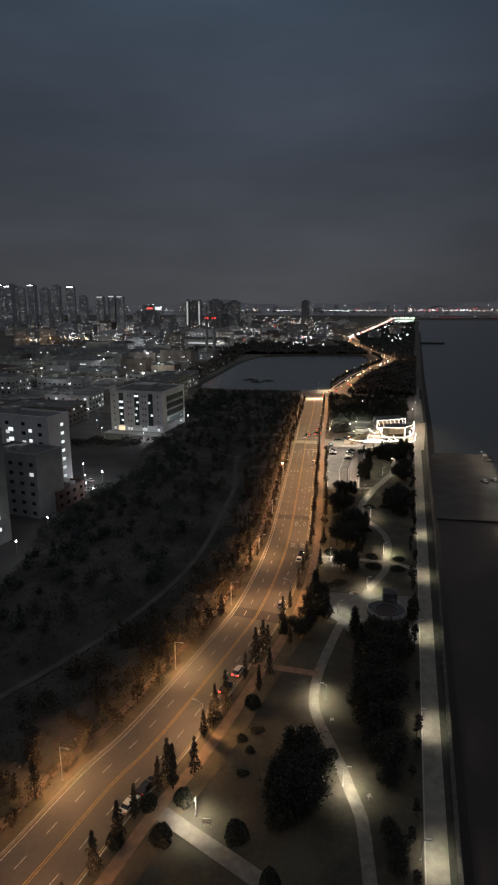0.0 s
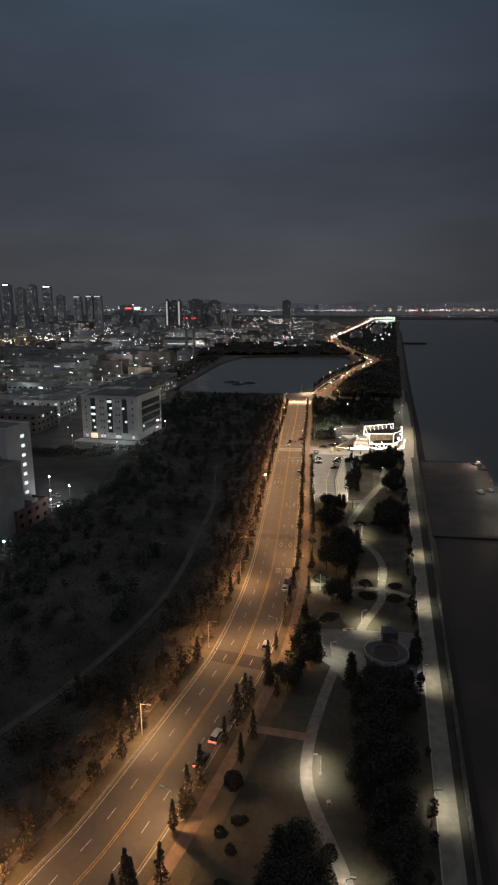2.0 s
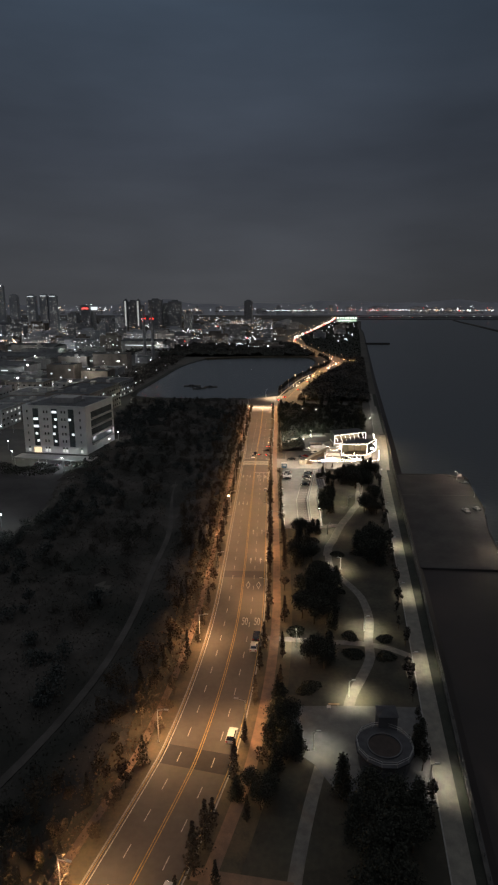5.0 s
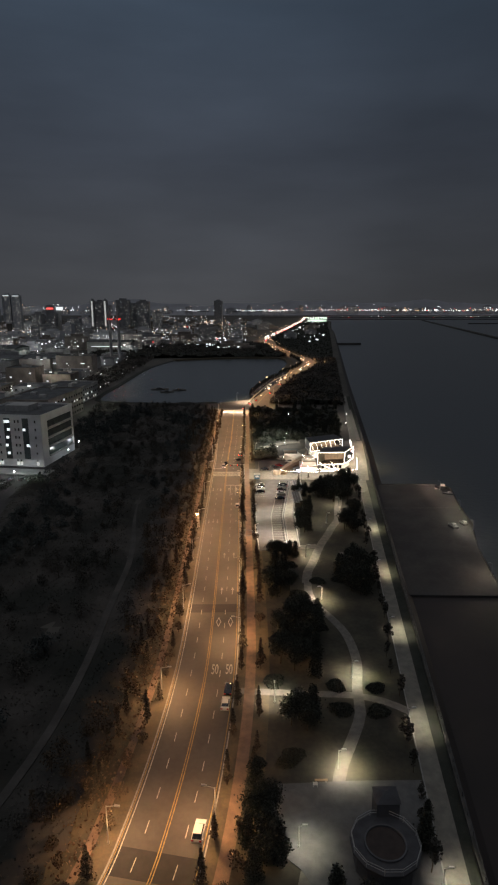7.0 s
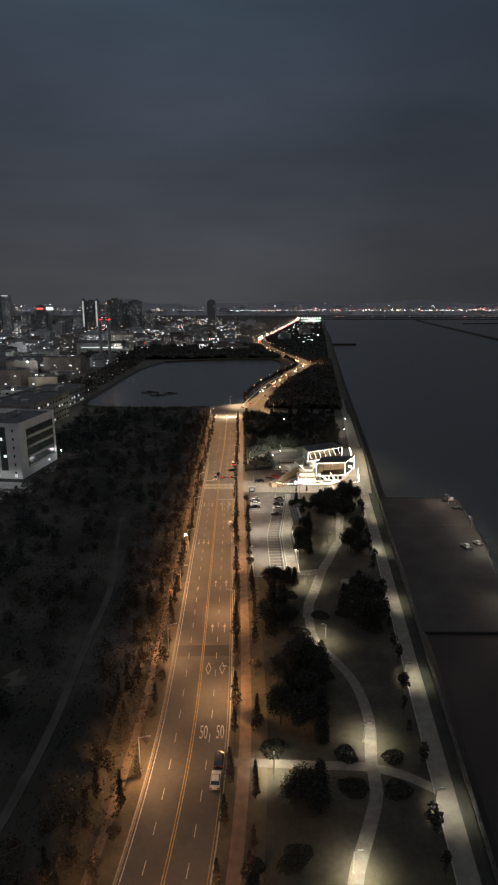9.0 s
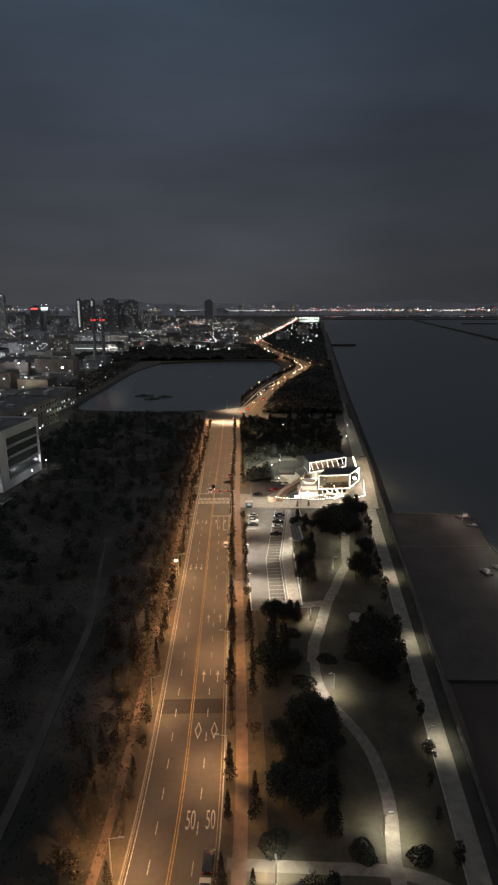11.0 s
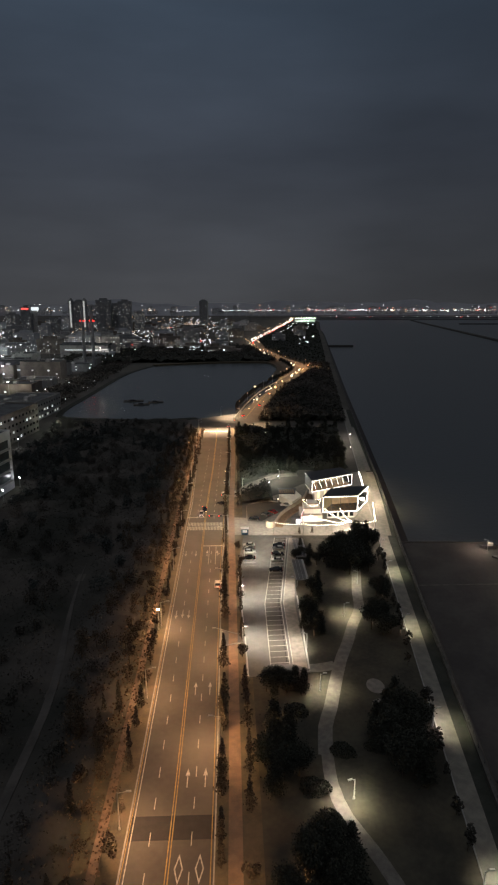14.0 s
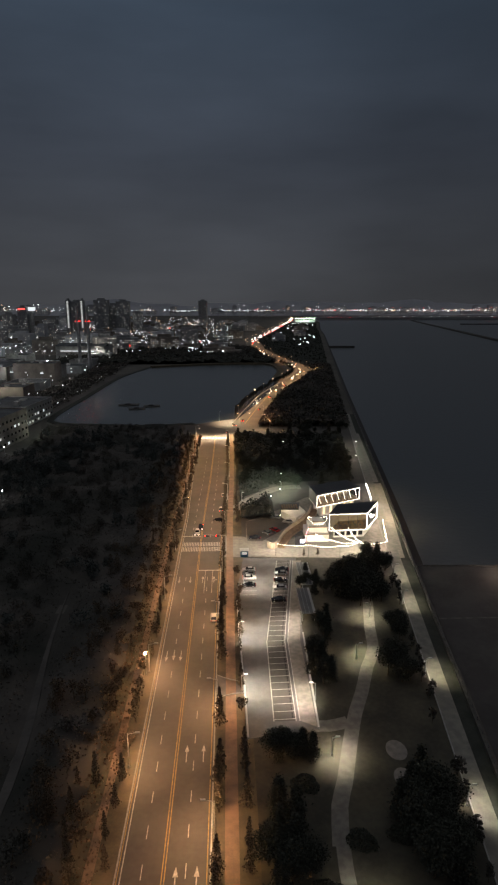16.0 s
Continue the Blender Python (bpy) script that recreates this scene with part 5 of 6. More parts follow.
for x, y in ((24.5, 361.5), (29.6, 362.3), (43, 357)):
    plant(conifers, x, y, 0.5)
# drive climbing past the wing to the rear lawn
drive = along([(-1.5, 408), (2.5, 415), (8, 424), (15.5, 434), (24, 441), (33, 442)], 3)
tagged(part("drive", Mesh().strip(offset(drive, -2.6), offset(drive, 2.6), -0.1, 0.14), M_PATH), "pale paved drive behind the cafe", "path", kind="structure")
drive_lamp = stand(white_lamp, 23.0, 436.0, 120)
lamp("drive_light", "POINT", (22.4, 437.0, 4.6), 20000, (0.95, 1.0, 0.82), 0.25)
lamp("drive_light", "POINT", (4.5, 421.0, 4.6), 20000, (0.95, 1.0, 0.82), 0.25)
stand(white_lamp, 3.9, 421.8, -60)
# footpath lamps in the northern grove
garden = thing("garden_lamp", "short garden bollard lamp with a white globe", "garden lamp", group="garden lamps")
part("post", Mesh().tube((0, 0, -0.1), (0, 0, 2.8), 0.06), M_DARKMETAL, garden)
part("globe", Mesh().ball((0, 0, 3.0), 0.22), G_WHITE, garden)
first = True
for x, y in ((21.7, 530), (32, 526), (42.7, 527.6), (62, 532), (51.7, 508), (26, 506), (17.7, 463.8), (24.9, 455.5), (77.8, 524.7), (70.7, 490), (24.6, 557), (18, 447), (22, 430), (17, 420)):
    if first:
        garden.matrix_basis = pose(x, y, 0)
        first = False
    else:
        copy_thing(garden, pose(x, y, 0))
for x, y in ((76, 520), (70, 489), (22, 428)):
    lamp("garden_light", "POINT", (x - 1, y, 3.4), 2200, (1, 0.9, 0.75), 0.2)
tagged(part("park_path", Mesh().strip([(70.6, 448), (85, 560)], [(73.2, 448), (87.6, 560)], -0.1, 0.12), M_PATH), "pale path along the northern shore", "path", kind="structure")

# ---- the park pavilion ----
pav = thing("pavilion", "round dark viewing pavilion with a railed roof deck", "pavilion", (18.4, 151.8, 0.1))
R = 5.6
M_PAVROOF = material("dark_deck_board", (0.060, 0.060, 0.066), (0.042, 0.042, 0.047), 0.5, rough=0.8)
M_PAVWALL = material("dark_slate_wall", (0.085, 0.087, 0.096), (0.06, 0.062, 0.068), 0.4, rough=0.7)


def ring(r, k=12, x=0, y=0):
    return [(x + r * math.cos((i + 0.5) / k * math.tau), y + r * math.sin((i + 0.5) / k * math.tau)) for i in range(k)]


part("wall", Mesh().prism(ring(R - 0.7), 0, 3.6), M_PAVWALL, pav)
part("roof_deck", Mesh().prism(ring(R), 3.6, 4.0), M_PAVROOF, pav)
part("deck_round", Mesh().prism(ring(3.1, 24), 4.0, 4.03), material("dark_weathered_timber", (0.050, 0.038, 0.034), (0.034, 0.027, 0.025), 0.8, rough=0.9), pav, "worn brown timber round in the deck")
part("deck_rim", Mesh().strip(ring(3.1, 24) + ring(3.1, 24)[:1], ring(3.35, 24) + ring(3.35, 24)[:1], 4.0, 4.35), M_PAVWALL, pav, "low grey rim round the timber")
for i in range(12):
    an = (i + 0.5) / 12 * math.tau
    part("window", Mesh().box(-0.9, 0.9, -0.04, 0.04, 0.8, 2.8).data("window", M_GLASSD), None, pav).matrix_basis = pose((R - 0.82) * 0.98 * math.cos((i + 1) / 12 * math.tau), (R - 0.82) * 0.98 * math.sin((i + 1) / 12 * math.tau), 0, 0, 0, math.degrees((i + 1) / 12 * math.tau) + 90)
    part("rail_post", Mesh().tube((5.4 * math.cos(an), 5.4 * math.sin(an), 4), (5.4 * math.cos(an), 5.4 * math.sin(an), 5.1), 0.05), M_METAL, pav)
for z in (4.6, 5.1):
    rr = [(x, y, z) for x, y in ring(5.4)]
    for p, q in zip(rr, rr[1:] + rr[:1]):
        part("rail", Mesh().tube(p, q, 0.04, None, 5, False), M_METAL, pav)
part("stair_tower", Mesh().box(-0.3, 3.5, 5.0, 8.4, 0, 6.6, 0.15), M_PAVWALL, pav, "dark square stair tower")
part("tower_roof", Mesh().add([(-0.5, 4.8, 6.6), (3.7, 4.8, 6.6), (3.7, 8.6, 6.6), (-0.5, 8.6, 6.6), (1.6, 6.7, 7.5)], [(0, 1, 4), (1, 2, 4), (2, 3, 4), (3, 0, 4)]), M_PAVROOF, pav)
bench = thing("bench", "low wooden bench on the plaza edge", "bench", (10.5, 168.3, 0.15))
part("seat", Mesh().box(-1.2, 1.2, -0.25, 0.25, 0.38, 0.45, 0.02), M_WOOD, bench)
for x in (-0.9, 0.9):
    part("leg", Mesh().box(x - 0.06, x + 0.06, -0.2, 0.2, 0, 0.38), M_CONC, bench)
sign = thing("notice_board", "small white notice board on the lawn", "sign", (-18.2, 80.6, 0.1))
part("board", Mesh().box(-0.8, 0.8, -0.05, 0.05, 0.7, 1.7), M_WALLW, sign)
for x in (-0.7, 0.7):
    part("post", Mesh().box(x - 0.05, x + 0.05, -0.04, 0.04, 0, 0.7), M_METAL, sign)
for x, y, tn in ((3.4, 109.5, 20), (10.2, 90.2, 40), (7.6, 187.2, 0), (9.3, 167.0, 0)):
    copy_thing(sign, pose(x, y, 0.1, -50, 0, tn)).scale = (0.55, 0.55, 0.55)

# ---- on the quay ----
for x, y, e, warm in ((91.5, 345, 4200, (1.0, 0.72, 0.54)), (91.0, 317, 2600, (1, 0.85, 0.68)), (87.5, 293, 3800, (1, 0.88, 0.72)), (78.5, 254, 3000, (1, 0.82, 0.6))):
    stand(white_lamp, x, y, 180, -0.5)
    lamp("quay_light", "POINT", (x - 1.4, y, 3.9), e, warm, 0.2)
for x, y, w, l, h, tn in ((92.5, 347.5, 2.4, 6, 2.4, 85), (86, 300, 2.2, 4.5, 1.6, 20), (80.5, 297, 2.4, 5.5, 1.8, 15), (93, 338.5, 2, 5, 1.2, 70)):
    boat = thing("boat", "small work boat laid up on the quay", "boat", (x, y, -0.5), tn)
    hull = [(-w / 2, -l / 2), (w / 2, -l / 2), (w / 2, l * 0.2), (0, l / 2), (-w / 2, l * 0.2)]
    part("hull", Mesh().prism(hull, 0.0, h * 0.5), M_DARKMETAL, boat)
    part("cabin", Mesh().box(-w * 0.3, w * 0.3, -l * 0.3, 0, h * 0.5, h, 0.05), M_CONC, boat)

# ---- buildings ----
WIN_BIG = Mesh().box(-1.0, 1.0, -0.06, 0.06, -0.75, 0.75)
WIN = {k: WIN_BIG.data("window_" + k, m) for k, m in (("lit", G_WIN), ("dim", G_WIN2), ("warm", G_WINW), ("dark", M_GLASSD))}


def building(label, x0, x1, y0, y1, h, wall, storey=3.8, bay=4.0, lit=0.15, turn=0.0, floors=None, faces="sen", dark=True, seed=0, parapet=0.9):
    """A flat-roofed block with parapet, roof units, and windows as single parts."""
    r = random.Random(seed)
    cx, cy = (x0 + x1) / 2, (y0 + y1) / 2
    w, d = (x1 - x0) / 2, (y1 - y0) / 2
    t = thing("building", label, "building", (cx, cy, 0), turn)
    part("wall", Mesh().box(-w, w, -d, d, -0.2, h), wall, t)
    part("roof", Mesh().box(-w + 0.4, w - 0.4, -d + 0.4, d - 0.4, h, h + 0.06), M_ROOF, t)
    m = Mesh()
    m.box(-w - 0.1, w + 0.1, -d - 0.1, -d + 0.3, h - 0.01, h + parapet).box(-w - 0.1, w + 0.1, d - 0.3, d + 0.1, h - 0.01, h + parapet)
    m.box(-w - 0.1, -w + 0.3, -d + 0.3, d - 0.3, h - 0.01, h + parapet).box(w - 0.3, w + 0.1, -d + 0.3, d - 0.3, h - 0.01, h + parapet)
    part("parapet", m, wall, t)
    for k in range(2 + int(w * d / 250)):
        ux, uy = r.uniform(-w * 0.7, w * 0.7), r.uniform(-d * 0.7, d * 0.7)
        part("roof_unit", Mesh().box(ux - r.uniform(1, 3), ux + r.uniform(1, 3), uy - r.uniform(1, 3), uy + r.uniform(1, 3), h + 0.06, h + r.uniform(1.2, 3.4), 0.05), M_CONC, t)
    n = int(h / storey) if floors is None else floors
    for fl in range(n):
        z = (fl + 0.55) * storey
        for face in faces:
            l = w if face in "sn" else d
            k = int(2 * l / bay)
            row = r.random() < 0.12 + lit * 0.4
            for i in range(k):
                p = -l + (i + 0.5) * 2 * l / k
                q = r.random()
                kind = ("lit" if q < lit * 0.55 else "dim" if q < lit or (row and q < 0.7) else "dark")
                if kind == "dark" and not dark:
                    continue
                m = {"s": pose(p, -d - 0.03, z), "n": pose(p, d + 0.03, z), "e": pose(w + 0.03, p, z, 0, 0, 90), "w": pose(-w - 0.03, p, z, 0, 0, 90)}[face]
                part("window", WIN[kind], None, t).matrix_basis = m
    return t


bA = building("pale grey six-storey works building with lit stair windows", -149.5, -109.5, 388, 428, 28, M_PANEL, 4.6, 4.2, 0.08, -8, seed=5, faces="")
bB = building("tall pale grey block with columns of lit windows", -164, -118, 240, 254, 39, M_PANEL, 4.2, 9.0, 0.10, -14, seed=9, faces="s")
bC = building("dark glazed wing in front of a pale block", -142, -115, 219, 235, 27, M_DARKPANEL, 4.2, 4.6, 0.04, -14, seed=10, faces="s")
bD = building("tall grey concrete block with a lit window column", -158, -119, 184, 199, 43, M_WORKS, 4.2, 5.0, 0.05, -14, seed=11, faces="s")
bE = building("low brown-clad annexe at the foot of a tall block", -121, -112, 226, 246, 8, M_BRICK, 4.0, 4.2, 0.06, -10, seed=12, faces="se")
for i, x in enumerate((-11.5, 0.5, 11.0)):
    part("glass_bay", Mesh().box(x - 1.7, x + 1.7, -20.35, -20.0, 4.4, 27), M_BAY, bA, "tall dim stair window")
    for fl, side in (((4, -0.8), (3, 0.8), (4, 0.8), (2, 0), (3, -0.8), (1, 0.8)), ((5, -0.8), (4, 0.8), (3, 0), (5, 0.8), (2, -0.8), (1, 0)), ((2, 0.8), (4, -0.8)))[i]:
        part("window", WIN["lit"], None, bA).matrix_basis = pose(x + side, -20.42, 3.2 + 4.4 * fl) @ Matrix.Diagonal((0.75, 1, 0.9, 1))
for i, x in enumerate((-17, -6.2, -4.2, 5.0, 7.0, 16.5)):
    for fl in range(6):
        part("window", WIN["dark"], None, bA).matrix_basis = pose(x, -20.06, 3.2 + 4.4 * fl) @ Matrix.Diagonal((0.35, 1, 1.0, 1))
    part("window", WIN["dim"], None, bA).matrix_basis = pose(x, -20.08, 1.8) @ Matrix.Diagonal((0.7, 1, 1.2, 1))
part("entrance", Mesh().box(-14, -9.5, -20.3, -20.05, 0.3, 3.4), G_WINW, bA, "warmly lit glazed entrance")
part("entrance_canopy", Mesh().box(-12, 34, -46, -37, 3.4, 3.9), M_CONC, bA, "pale canopy over a lit car shelter")
# recesses are not cut in: their shade is the dark colour of flat bands
for k in range(4):
    part("gallery", Mesh().box(20.01, 20.25, -13, 17, 5.2 + 5.2 * k, 9.0 + 5.2 * k), M_BAY, bA, "dark flat band standing in for a shaded balcony recess")
    part("balcony", Mesh().box(20.02, 21.2, -13, 17, 4.5 + 5.2 * k, 5.3 + 5.2 * k), M_CONC, bA, "pale balcony band")
part("stair_house", Mesh().box(-8, 6, -6, 6, 28, 31.5, 0.1), M_CONC, bA)
for k in range(7):
    part("window", WIN["lit"], None, bB).matrix_basis = pose(2.0, -7.1, 6 + 4.5 * k) @ Matrix.Diagonal((1.3, 1, 1.1, 1))
    part("window", WIN["lit"] if k > 2 else WIN["dim"], None, bB).matrix_basis = pose(13.0, -7.1, 6 + 4.5 * k) @ Matrix.Diagonal((0.8, 1, 0.9, 1))
    part("window", WIN["lit"], None, bB).matrix_basis = pose(23.06, 2.0, 11 + 4.0 * k, 0, 0, 90) @ Matrix.Diagonal((0.9, 1, 0.8, 1))
    part("window", WIN["lit"], None, bD).matrix_basis = pose(19.56, 2.0, 6 + 4.6 * k, 0, 0, 90) @ Matrix.Diagonal((0.8, 1, 0.9, 1))
for x in (-11.5, 3, 18, 33.5):
    for y in (-45.5, -37.5):
        part("canopy_post", Mesh().tube((x, y, 0), (x, y, 3.4), 0.12), M_METAL, bA)
yard_lamp = thing("yard_lamp", "yard lamp with a bright white globe", "street lamp", group="yard lamps")
part("post", Mesh().tube((0, 0, -0.1), (0, 0, 5.2), 0.08), M_METAL, yard_lamp)
part("globe", Mesh().tube((0, 0, 5.2), (0, 0, 5.75), 0.32, 0.2, 8), glow("yard_globe", COOL, 14), yard_lamp)
spots = ((-127, 283), (-111.5, 270), (-117.5, 263), (-111.8, 251), (-105, 243), (-108.5, 205), (-108.5, 181), (-104, 424), (-104.5, 404), (-152, 372), (-118, 358), (-165, 396), (-190, 440), (-150, 470), (-134, 508))
for i, (x, y) in enumerate(spots):
    if i:
        copy_thing(yard_lamp, pose(x, y, 0))
    else:
        yard_lamp.matrix_basis = pose(x, y, 0)
    lamp("yard_light", "POINT", (x, y, 6.2), (1500, 1500, 1500, 1500, 1200, 700, 700)[i] if i < 7 else (450 if i < 9 else 1300), COOL if i != 9 else (1, 0.9, 0.6), 0.3)
for x, y in ((-107, 361), (-120, 362), (-133, 364)):
    lamp("canopy_light", "POINT", (x, y, 3.0), 2600, COOL, 0.3)
building("brown-grey works block beside the lake", -176, -140, 494, 560, 19, M_WORKSB, 4.4, 5, 0.12, -6, seed=31, faces="se")
building("pale works building near the lake", -182, -146, 590, 640, 14, M_WORKS, 4.4, 5, 0.12, -6, seed=32, faces="se")
tagged(part("yard", Mesh().prism([(-260, 150), (-104, 160), (-103, 300), (-108, 440), (-260, 470)], -0.2, 0.04), M_QUAY), "grey paved works yard", "yard", kind="structure")
for x, y, k, tn in ((-112, 258.5, "white", 70), (-110.5, 262, "grey", 70), (-114, 255, "white", 70), (-118, 270, "white", 60), (-112, 361, "white", 0), (-116, 361.5, "grey", 0), (-122, 362, "black", 0), (-130, 363, "white", 0), (-134, 363.5, "grey", 0)):
    put_car(k, x, y, tn, 0.05)

thicket("hedge", "dark hedge row before the works car shelter", lambda x, y: True, (-172, -116, 338, 350), 3500, 1.5, 5, 0.4, M_LEAF, 41)
# works district
rb = random.Random(21)
walls = (M_WORKS, M_DARKPANEL, M_WORKSB, M_WORKS, M_CONC, M_WORKSB, M_DARKPANEL)
labels = {"weathered_works_wall": "grey weathered works building with few lit windows", "brown_grey_works_wall": "brown-grey works building with few lit windows", "pale_concrete": "low concrete works building", "dark_wall_panel": "dark panel-clad works building", "brown_wall_cladding": "brown-clad low works building"}
rows_y = [290, 345, 400, 455, 510, 570, 635, 700, 770, 845, 925, 1010]
for yi, y in enumerate(rows_y):
    x = -186 - rb.uniform(0, 16)
    lim = -0.46 * (y + 60) - 90
    while x > lim:
        w, d = rb.uniform(26, 58), rb.uniform(26, 40)
        if rb.random() < 0.93:
            m = rb.choice(walls)
            h = rb.choice((8, 9, 11, 13, 16, 20))
            far = y > 640
            building(labels[m.name], x - w, x, y, y + d, h, m, 4.2, 5.5 if not far else 8.0, 0.10 if not far else 0.16, rb.uniform(-3, 1), floors=None, faces="se" if not far else "s", dark=not far, seed=yi * 40 + int(-x))
        x -= w + rb.uniform(6, 14)
for x, y in ((-128, 560), (-170, 500), (-220, 440), (-260, 380), (-200, 620), (-280, 560), (-250, 760), (-180, 840), (-340, 680), (-330, 480)):
    stand(white_lamp, x, y, 90)
    lamp("yard_light", "POINT", (x, y, 9), 2600, COOL if x < -150 else (0.9, 1.0, 0.8), 0.4)
# added masts at no known lamps, to lift the brightness of the works district
big = thing("mast_light", "added tall floodlight mast that brightens the works district", "floodlight", group="works yard masts")
part("post", Mesh().tube((0, 0, -0.1), (0, 0, 17), 0.18, 0.1, 6), M_METAL, big)
part("crossbar", Mesh().box(-1.0, 1.0, -0.1, 0.1, 16.8, 17.0), M_METAL, big)
for x in (-0.7, 0.7):
    part("lantern", Mesh().ball((x, -0.1, 17.3), 0.42), G_FARW, big)
masts_at = [(-232, 500), (-300, 470), (-190, 585), (-250, 610), (-320, 620), (-205, 690), (-290, 730), (-385, 720), (-195, 780), (-262, 830), (-330, 850), (-420, 860), (-230, 915), (-310, 960), (-400, 980), (-470, 1050), (-280, 1070), (-210, 1110), (-360, 1130), (-520, 1160), (-440, 1200), (-300, 1240)]
for i, (x, y) in enumerate(masts_at):
    if i:
        copy_thing(big, pose(x, y, 0))
    else:
        big.matrix_basis = pose(x, y, 0)
    lamp("mast_light", "POINT", (x, y - 1, 18.5), 9000 + 12 * (y - 500), ((0.93, 0.97, 1.0), (0.9, 1.0, 0.88), (1.0, 0.9, 0.75))[i % 3], 0.5)


def light_dots(name, label, pts, size, mat):
    m = Mesh()
    for p in pts:
        m.ball(p, size * min(2.4, 0.78 * math.exp(rb.gauss(0, 0.48))))
    tagged(part(name, m, mat), label, "lights", kind="stuff")


# lamps of the works district, on thin masts
pts = []
masts = Mesh()
for k in range(170):
    y = rb.uniform(420, 1100)
    x = rb.uniform(-0.46 * (y + 60) - 60, -170)
    pts.append((x, y, rb.uniform(5, 10)))
    masts.tube((x, y, 0), pts[-1], 0.08, None, 4, False)
light_dots("yard_lamps", "scattered white lamps of the works district", pts, 0.27, G_FARW)
tagged(part("lamp_masts", masts, M_METAL), "thin masts of the works district lamps", "masts", kind="stuff")


def tower(label, x, y, w, d, h, lit, wall, crown=None, seed=0, neon=None):
    """A far high-rise: slab, roof house, ledges, and its lit windows as one far part."""
    r = random.Random(seed)
    t = thing("tower_block", label, "high-rise", (x, y, 0), r.uniform(-14, 14))
    part("wall", Mesh().box(-w / 2, w / 2, -d / 2, d / 2, -0.2, h), wall, t)
    part("roof_house", Mesh().box(-w * 0.25, w * 0.25, -d * 0.25, d * 0.25, h, h + 5), wall, t)
    sets = (Mesh(), Mesh(), Mesh())
    n = int(h / 3.4)
    k = max(4, int(w / 3.6))
    share = [r.uniform(0.3, 1.7) for _ in range(k)]
    for fl in range(1, n):
        bright = r.random() < 0.12
        for i in range(k):
            if r.random() < lit * share[i] * (0.75 if h > 70 else 1.5) or (bright and h < 70 and r.random() < lit * 3):
                px, z = -w / 2 + (i + 0.5) * w / k, fl * 3.4
                q = r.random()
                m = sets[0 if q < (0.08 if lit < 0.35 else 0.3) else 1 if q < 0.32 else 2]
                m.quad((px - 0.9, -d / 2 - 0.15, z), (px + 0.9, -d / 2 - 0.15, z), (px + 0.9, -d / 2 - 0.15, z + 1.4), (px - 0.9, -d / 2 - 0.15, z + 1.4))
    for m, g in zip(sets, (G_WIN, G_WIN2, G_WIN3)):
        if m.v:
            part("lit_window_rest", m, g, t)["kind"] = "stuff"
    if crown:
        part("crown_light", Mesh().box(-w * 0.36, w * 0.36, -d / 2 - 0.4, -d / 2, h - 1.9, h - 0.5), crown, t, "bright light band at the top")
    if neon:
        part("neon_sign", Mesh().box(-w * 0.36, w * 0.36, -d / 2 - 0.6, -d / 2 - 0.1, h * 0.93, h * 0.93 + 3), neon, t, "glowing blank sign")
    return t


for i, (x, y, h) in enumerate(((-1056, 1815, 146), (-984, 1741, 140), (-1003, 1845, 137), (-1018, 1950, 149), (-891, 1790, 132), (-925, 1941, 145), (-862, 1915, 142), (-904, 2115, 114), (-1130, 1850, 140), (-1090, 1950, 150), (-1180, 1900, 130))):
    tower("tall apartment tower with scattered lit windows", x, y, 27, 20, h, 0.26, M_TOWER, G_FARW if i in (0, 1, 3, 6) else None, i)
for i, (x, y, h) in enumerate(((-700, 1766, 108), (-672, 1790, 110), (-645, 1787, 109))):
    tower("apartment tower with a bright lit crown", x, y, 24, 18, h, 0.3, M_TOWER, G_WIN, 40 + i)
for i, (x, y, h, w, neon) in enumerate(((-445, 1847, 96, 10, None), (-409, 1856, 96, 10, None), (-427, 1862, 93, 34, None), (-378, 1963, 98, 44, None), (-317, 1975, 94, 40, None), (-350, 1990, 84, 30, None), (-517, 1692, 78, 26, G_REDN), (-575, 1750, 60, 30, None), (-270, 1950, 62, 30, None))):
    tower("dark office tower with rows of lit windows", x, y, w, 18, h, 0.0 if w == 10 else 0.16, M_DARKPANEL, None, 60 + i, neon)
for i, (x, y, w, d, h, lab) in enumerate(((-250, 880, 90, 50, 16, "long pale hall with a lit eaves strip"), (-360, 900, 110, 46, 14, "wide low hall with a lit eaves strip"), (-330, 760, 70, 40, 15, "pale hall with a lit eaves strip"), (-420, 1040, 120, 50, 18, "large low hall with a lit eaves strip"), (-240, 1150, 80, 40, 20, "dark hall with a lit eaves strip"), (-480, 960, 100, 40, 14, "pale low hall with a lit strip"))):
    hl = thing("works_hall", lab, "building", (x, y, 0), -6)
    part("wall", Mesh().box(-w / 2, w / 2, -d / 2, d / 2, -0.2, h), walls[i % 2], hl)
    part("roof", Mesh().add([(-w / 2 - 1, -d / 2 - 1, h), (w / 2 + 1, -d / 2 - 1, h), (w / 2 + 1, d / 2 + 1, h), (-w / 2 - 1, d / 2 + 1, h), (-w / 2 - 1, 0, h + 4), (w / 2 + 1, 0, h + 4)], [(0, 1, 5, 4), (2, 3, 4, 5), (0, 4, 3), (1, 2, 5)]), M_ROOF, hl)
    part("lit_strip", Mesh().box(-w * 0.4, w * (0.1 + 0.05 * i), -d / 2 - 0.3, -d / 2, h * 0.6, h * 0.6 + 1.0), G_WIN, hl)
